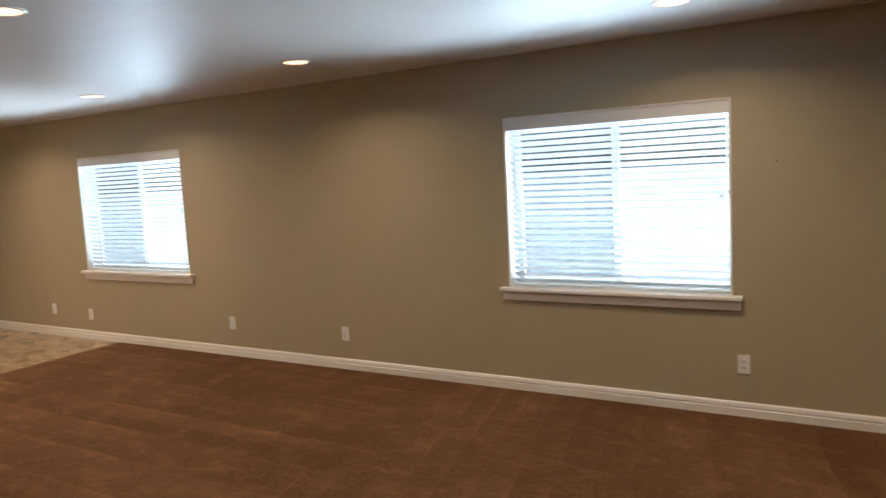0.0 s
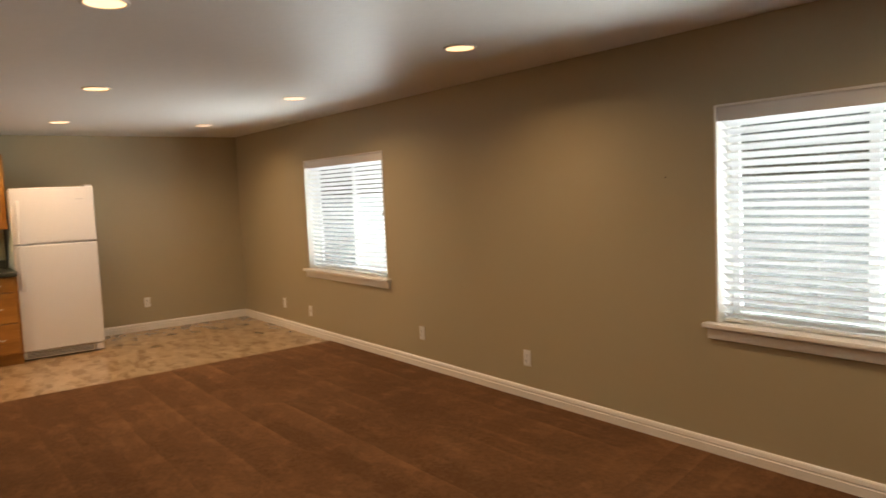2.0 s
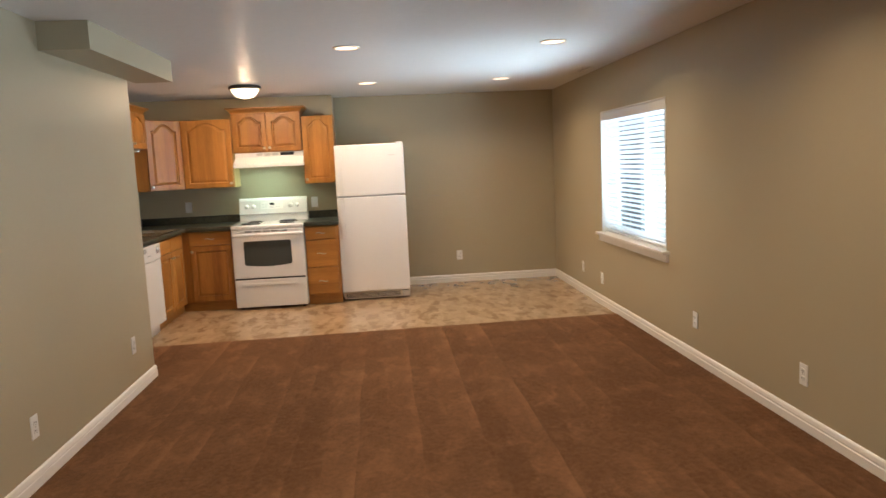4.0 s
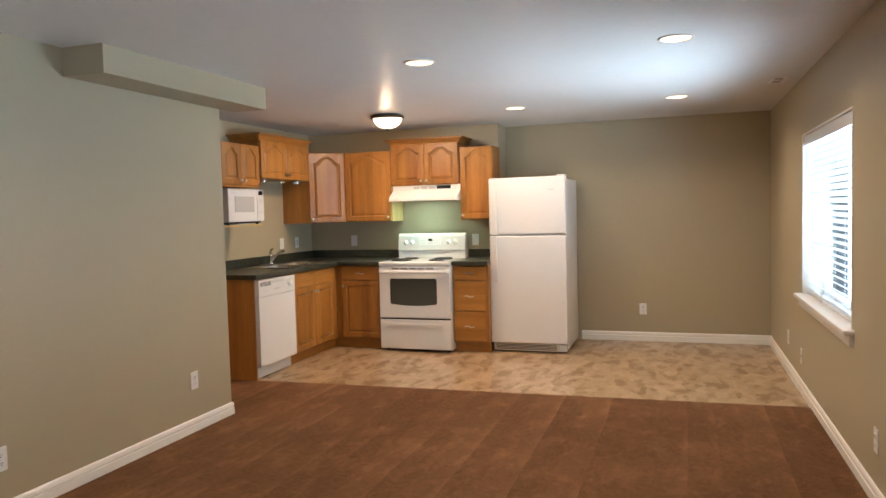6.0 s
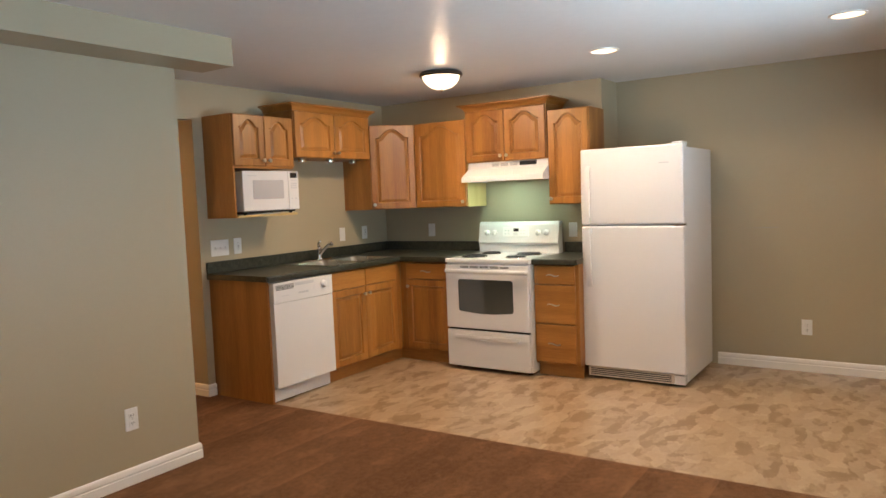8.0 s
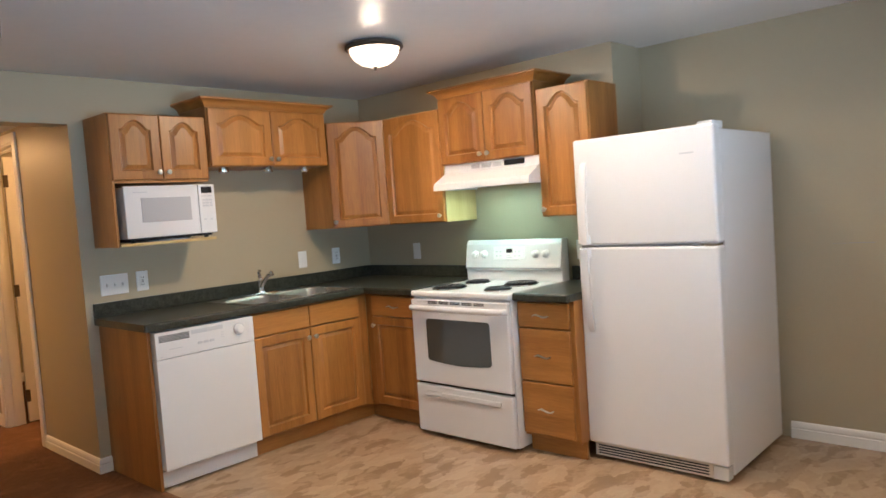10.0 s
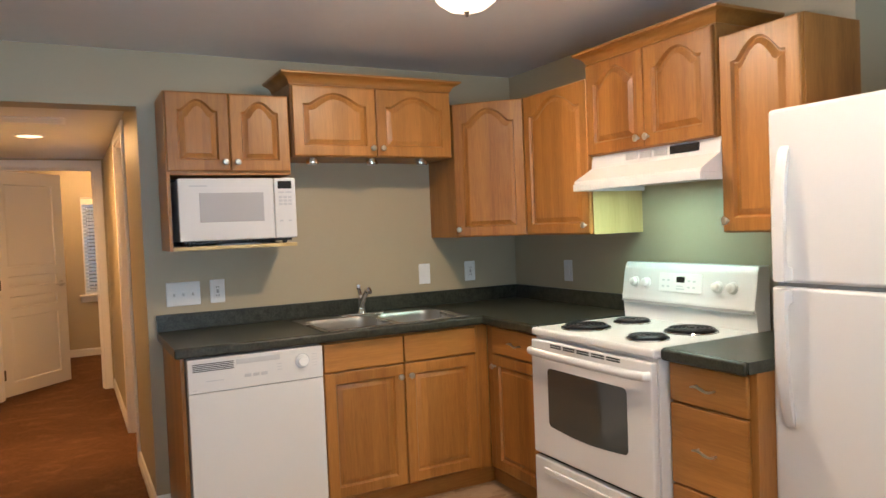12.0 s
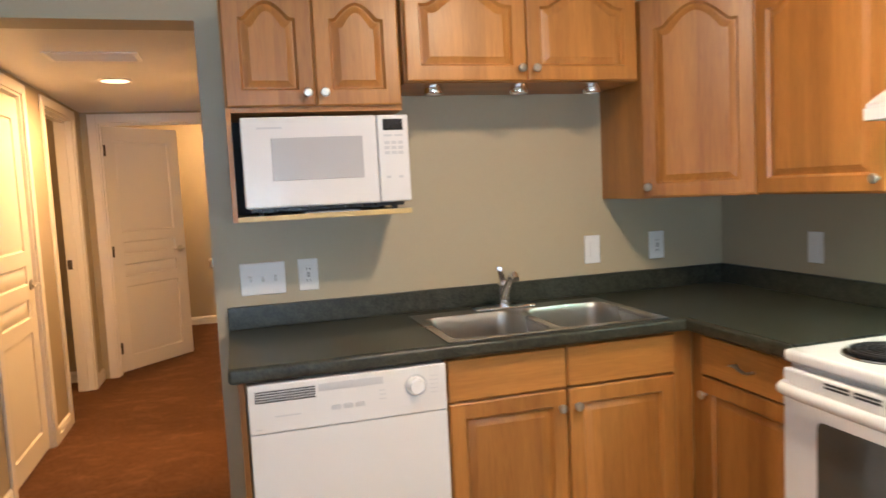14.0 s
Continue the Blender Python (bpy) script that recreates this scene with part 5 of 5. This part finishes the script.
baseboard([(HALL_R, -1.93), (HALL_R, HALL_END)])
baseboard([(HALL_L, HALL_END), (HALL_L, D2[0] - 0.06)])
baseboard([(HALL_L, D2[1] + 0.06), (HALL_L, D1[0] - 0.06)])
baseboard([(HALL_L, D1[1] + 0.06), (HALL_L, SINK_Y)])
baseboard([(-8.6, SINK_Y - T), (-8.6, HALL_END), (HALL_R - HT, HALL_END)])
window(bw[0], bw[1], pose(bw[1], BACK_Y, WIN_Z[0], 0, 0, 180), "white bedroom window seen through the hall", "window_3")
blind(bw[0], bw[1], pose(bw[1], BACK_Y, WIN_Z[0], 0, 0, 180), "white horizontal blind over the bedroom window")


def casing(m, w, h, depth, label):
    """Door lining and moulded casing round an opening w wide; x along the wall, y into it."""
    c = thing("door_casing", m, label, "door casing", "door casings", "structure")
    cw = 0.058
    for nm, b in (("side_casing", (-cw, -0.016, 0, 0.004, 0, h + cw)), ("side_casing", (w - 0.004, -0.016, 0, w + cw, 0, h + cw)), ("head_casing", (0.004, -0.016, h - 0.004, w - 0.004, 0, h + cw))):
        part(nm, boxes(b, bevel=0.005, seg=2), TRIM, c)
    part("lining", boxes((0, 0, 0, 0.016, depth, h), (w - 0.016, 0, 0, w, depth, h), (0.016, 0, h - 0.016, w - 0.016, depth, h), bevel=0.001, seg=1), TRIM, c)
    part("door_stop", boxes((0.016, 0.045, 0, 0.028, 0.075, h - 0.016), (w - 0.028, 0.045, 0, w - 0.016, 0.075, h - 0.016), (0.028, 0.045, h - 0.028, w - 0.028, 0.075, h - 0.016), bevel=0.002), TRIM, c)
    return c


def panel_door(m, w, h, label, handle_right=True, hinges=True):
    """A moulded door: tall panel above, two narrow ones, one low panel. Origin at the hinge or left edge."""
    d = thing("hall_door", m, label, "door", "hall doors")
    t = 0.035
    a = 0.115
    rows = [(0.12, 0.70), (0.78, 0.885), (0.965, 1.07), (1.15, h - 0.12)]
    bm = bmesh.new()

    def quad(x0, x1, z0, z1, y):
        bm.faces.new([bm.verts.new(p) for p in ((x0, y, z0), (x1, y, z0), (x1, y, z1), (x0, y, z1))])

    zs = [0] + [v for r in rows for v in r] + [h]
    quad(0, a, 0, h, 0)
    quad(w - a, w, 0, h, 0)
    for k in range(0, len(zs), 2):
        quad(a, w - a, zs[k], zs[k + 1], 0)
    for z0, z1 in rows:
        loops = []
        for ins, y in ((0, 0), (0.006, 0.012), (0.016, 0.012), (0.034, 0.002)):
            loops.append([bm.verts.new(p) for p in ((a + ins, y, z0 + ins), (w - a - ins, y, z0 + ins), (w - a - ins, y, z1 - ins), (a + ins, y, z1 - ins))])
        skin(bm, loops)
    bmesh.ops.remove_doubles(bm, verts=bm.verts, dist=0.0003)
    part("face", bm, DOOR, d)
    part("slab", boxes((0, 0.0125, 0, w, t, h), (0, 0.0004, 0, 0.004, 0.0125, h), (w - 0.004, 0.0004, 0, w, 0.0125, h), (0.004, 0.0004, h - 0.004, w - 0.004, 0.0125, h)), DOOR, d)
    hx = w - 0.065 if handle_right else 0.065
    s = -1 if handle_right else 1
    hb = lathe(bmesh.new(), [(0.032, 0), (0.031, 0.006), (0.014, 0.010), (0.011, 0.045), (0, 0.045)], 24, pose(hx, 0, 0.96, 90))
    tube(hb, [(hx, -0.042, 0.96), (hx + s * 0.04, -0.046, 0.962), (hx + s * 0.105, -0.044, 0.956)], [0.010, 0.009, 0.007], 10)
    part("lever_handle", hb, NICKEL, d, "brushed nickel lever")
    if hinges:
        for z in (0.2, 1.0, 1.82):
            part("hinge", boxes((-0.014, -0.014, z - 0.045, 0.020, 0.004, z + 0.045), bevel=0.002), BRONZE, d, "dark bronze hinge")
    return d


casing(pose(HALL_L, D1[1], 0.006, 0, 0, -90), D1[1] - D1[0], 2.04, HT, "white moulded casing of a closed hall door")
panel_door(pose(HALL_L + 0.02, D1[1] - 0.019, 0.018, 0, 0, -90), D1[1] - D1[0] - 0.038, 2.0, "white panelled hall door, closed", hinges=False)
side = casing(pose(HALL_L, D2[1], 0.006, 0, 0, -90), D2[1] - D2[0], 2.04, HT, "white moulded casing of an open side doorway")
part("strike_plate", boxes((D2[1] - D2[0] - 0.0185, 0.079, 0.93, D2[1] - D2[0] - 0.0155, 0.112, 1.0), bevel=0.001), BRONZE, side, "dark bronze strike plate")
panel_door(pose(HALL_L + HT + 0.016, D2[1] - 0.06, 0.018, 0, 0, -8), D2[1] - D2[0] - 0.038, 2.0, "white panelled side room door standing wide open")
baseboard([(HALL_L + HT, HALL_END), (-3.6, HALL_END)])
casing(pose(HALL_R, D3[0], 0.006, 0, 0, 90), D3[1] - D3[0], 2.04, HT, "white moulded casing of the bathroom doorway")
panel_door(pose(HALL_R - HT - 0.02, D3[0] + 0.03, 0.018, 0, 0, 176), 0.70, 2.0, "white panelled bathroom door standing open")
casing(pose(DE[1], HALL_END, 0.006, 0, 0, 180), DE[1] - DE[0], 2.05, HT, "white moulded casing of the bedroom doorway")
panel_door(pose(DE[1] - 0.018, HALL_END - HT + 0.02, 0.018, 0, 0, 180 + 48), 0.79, 2.02, "white panelled bedroom door standing half open")
ceiling_vent(pose(-5.85, -1.32, HALL_CEIL), 0.42, 0.22, "white slotted hall ceiling return vent", 8)

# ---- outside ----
# Added panel whose glow stands in for the bright outdoors between the slats.
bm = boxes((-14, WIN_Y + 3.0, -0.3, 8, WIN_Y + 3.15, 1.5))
setting("backdrop", bm, glow("daylight_glow", (0.80, 0.93, 1.0), 2.0), "glowing daylight panel added outside the windows", "backdrop")
setting("ground", boxes((-200, -200, -0.4, 200, 200, -0.3)), GRAVEL, "pale gravel ground outside", "ground")
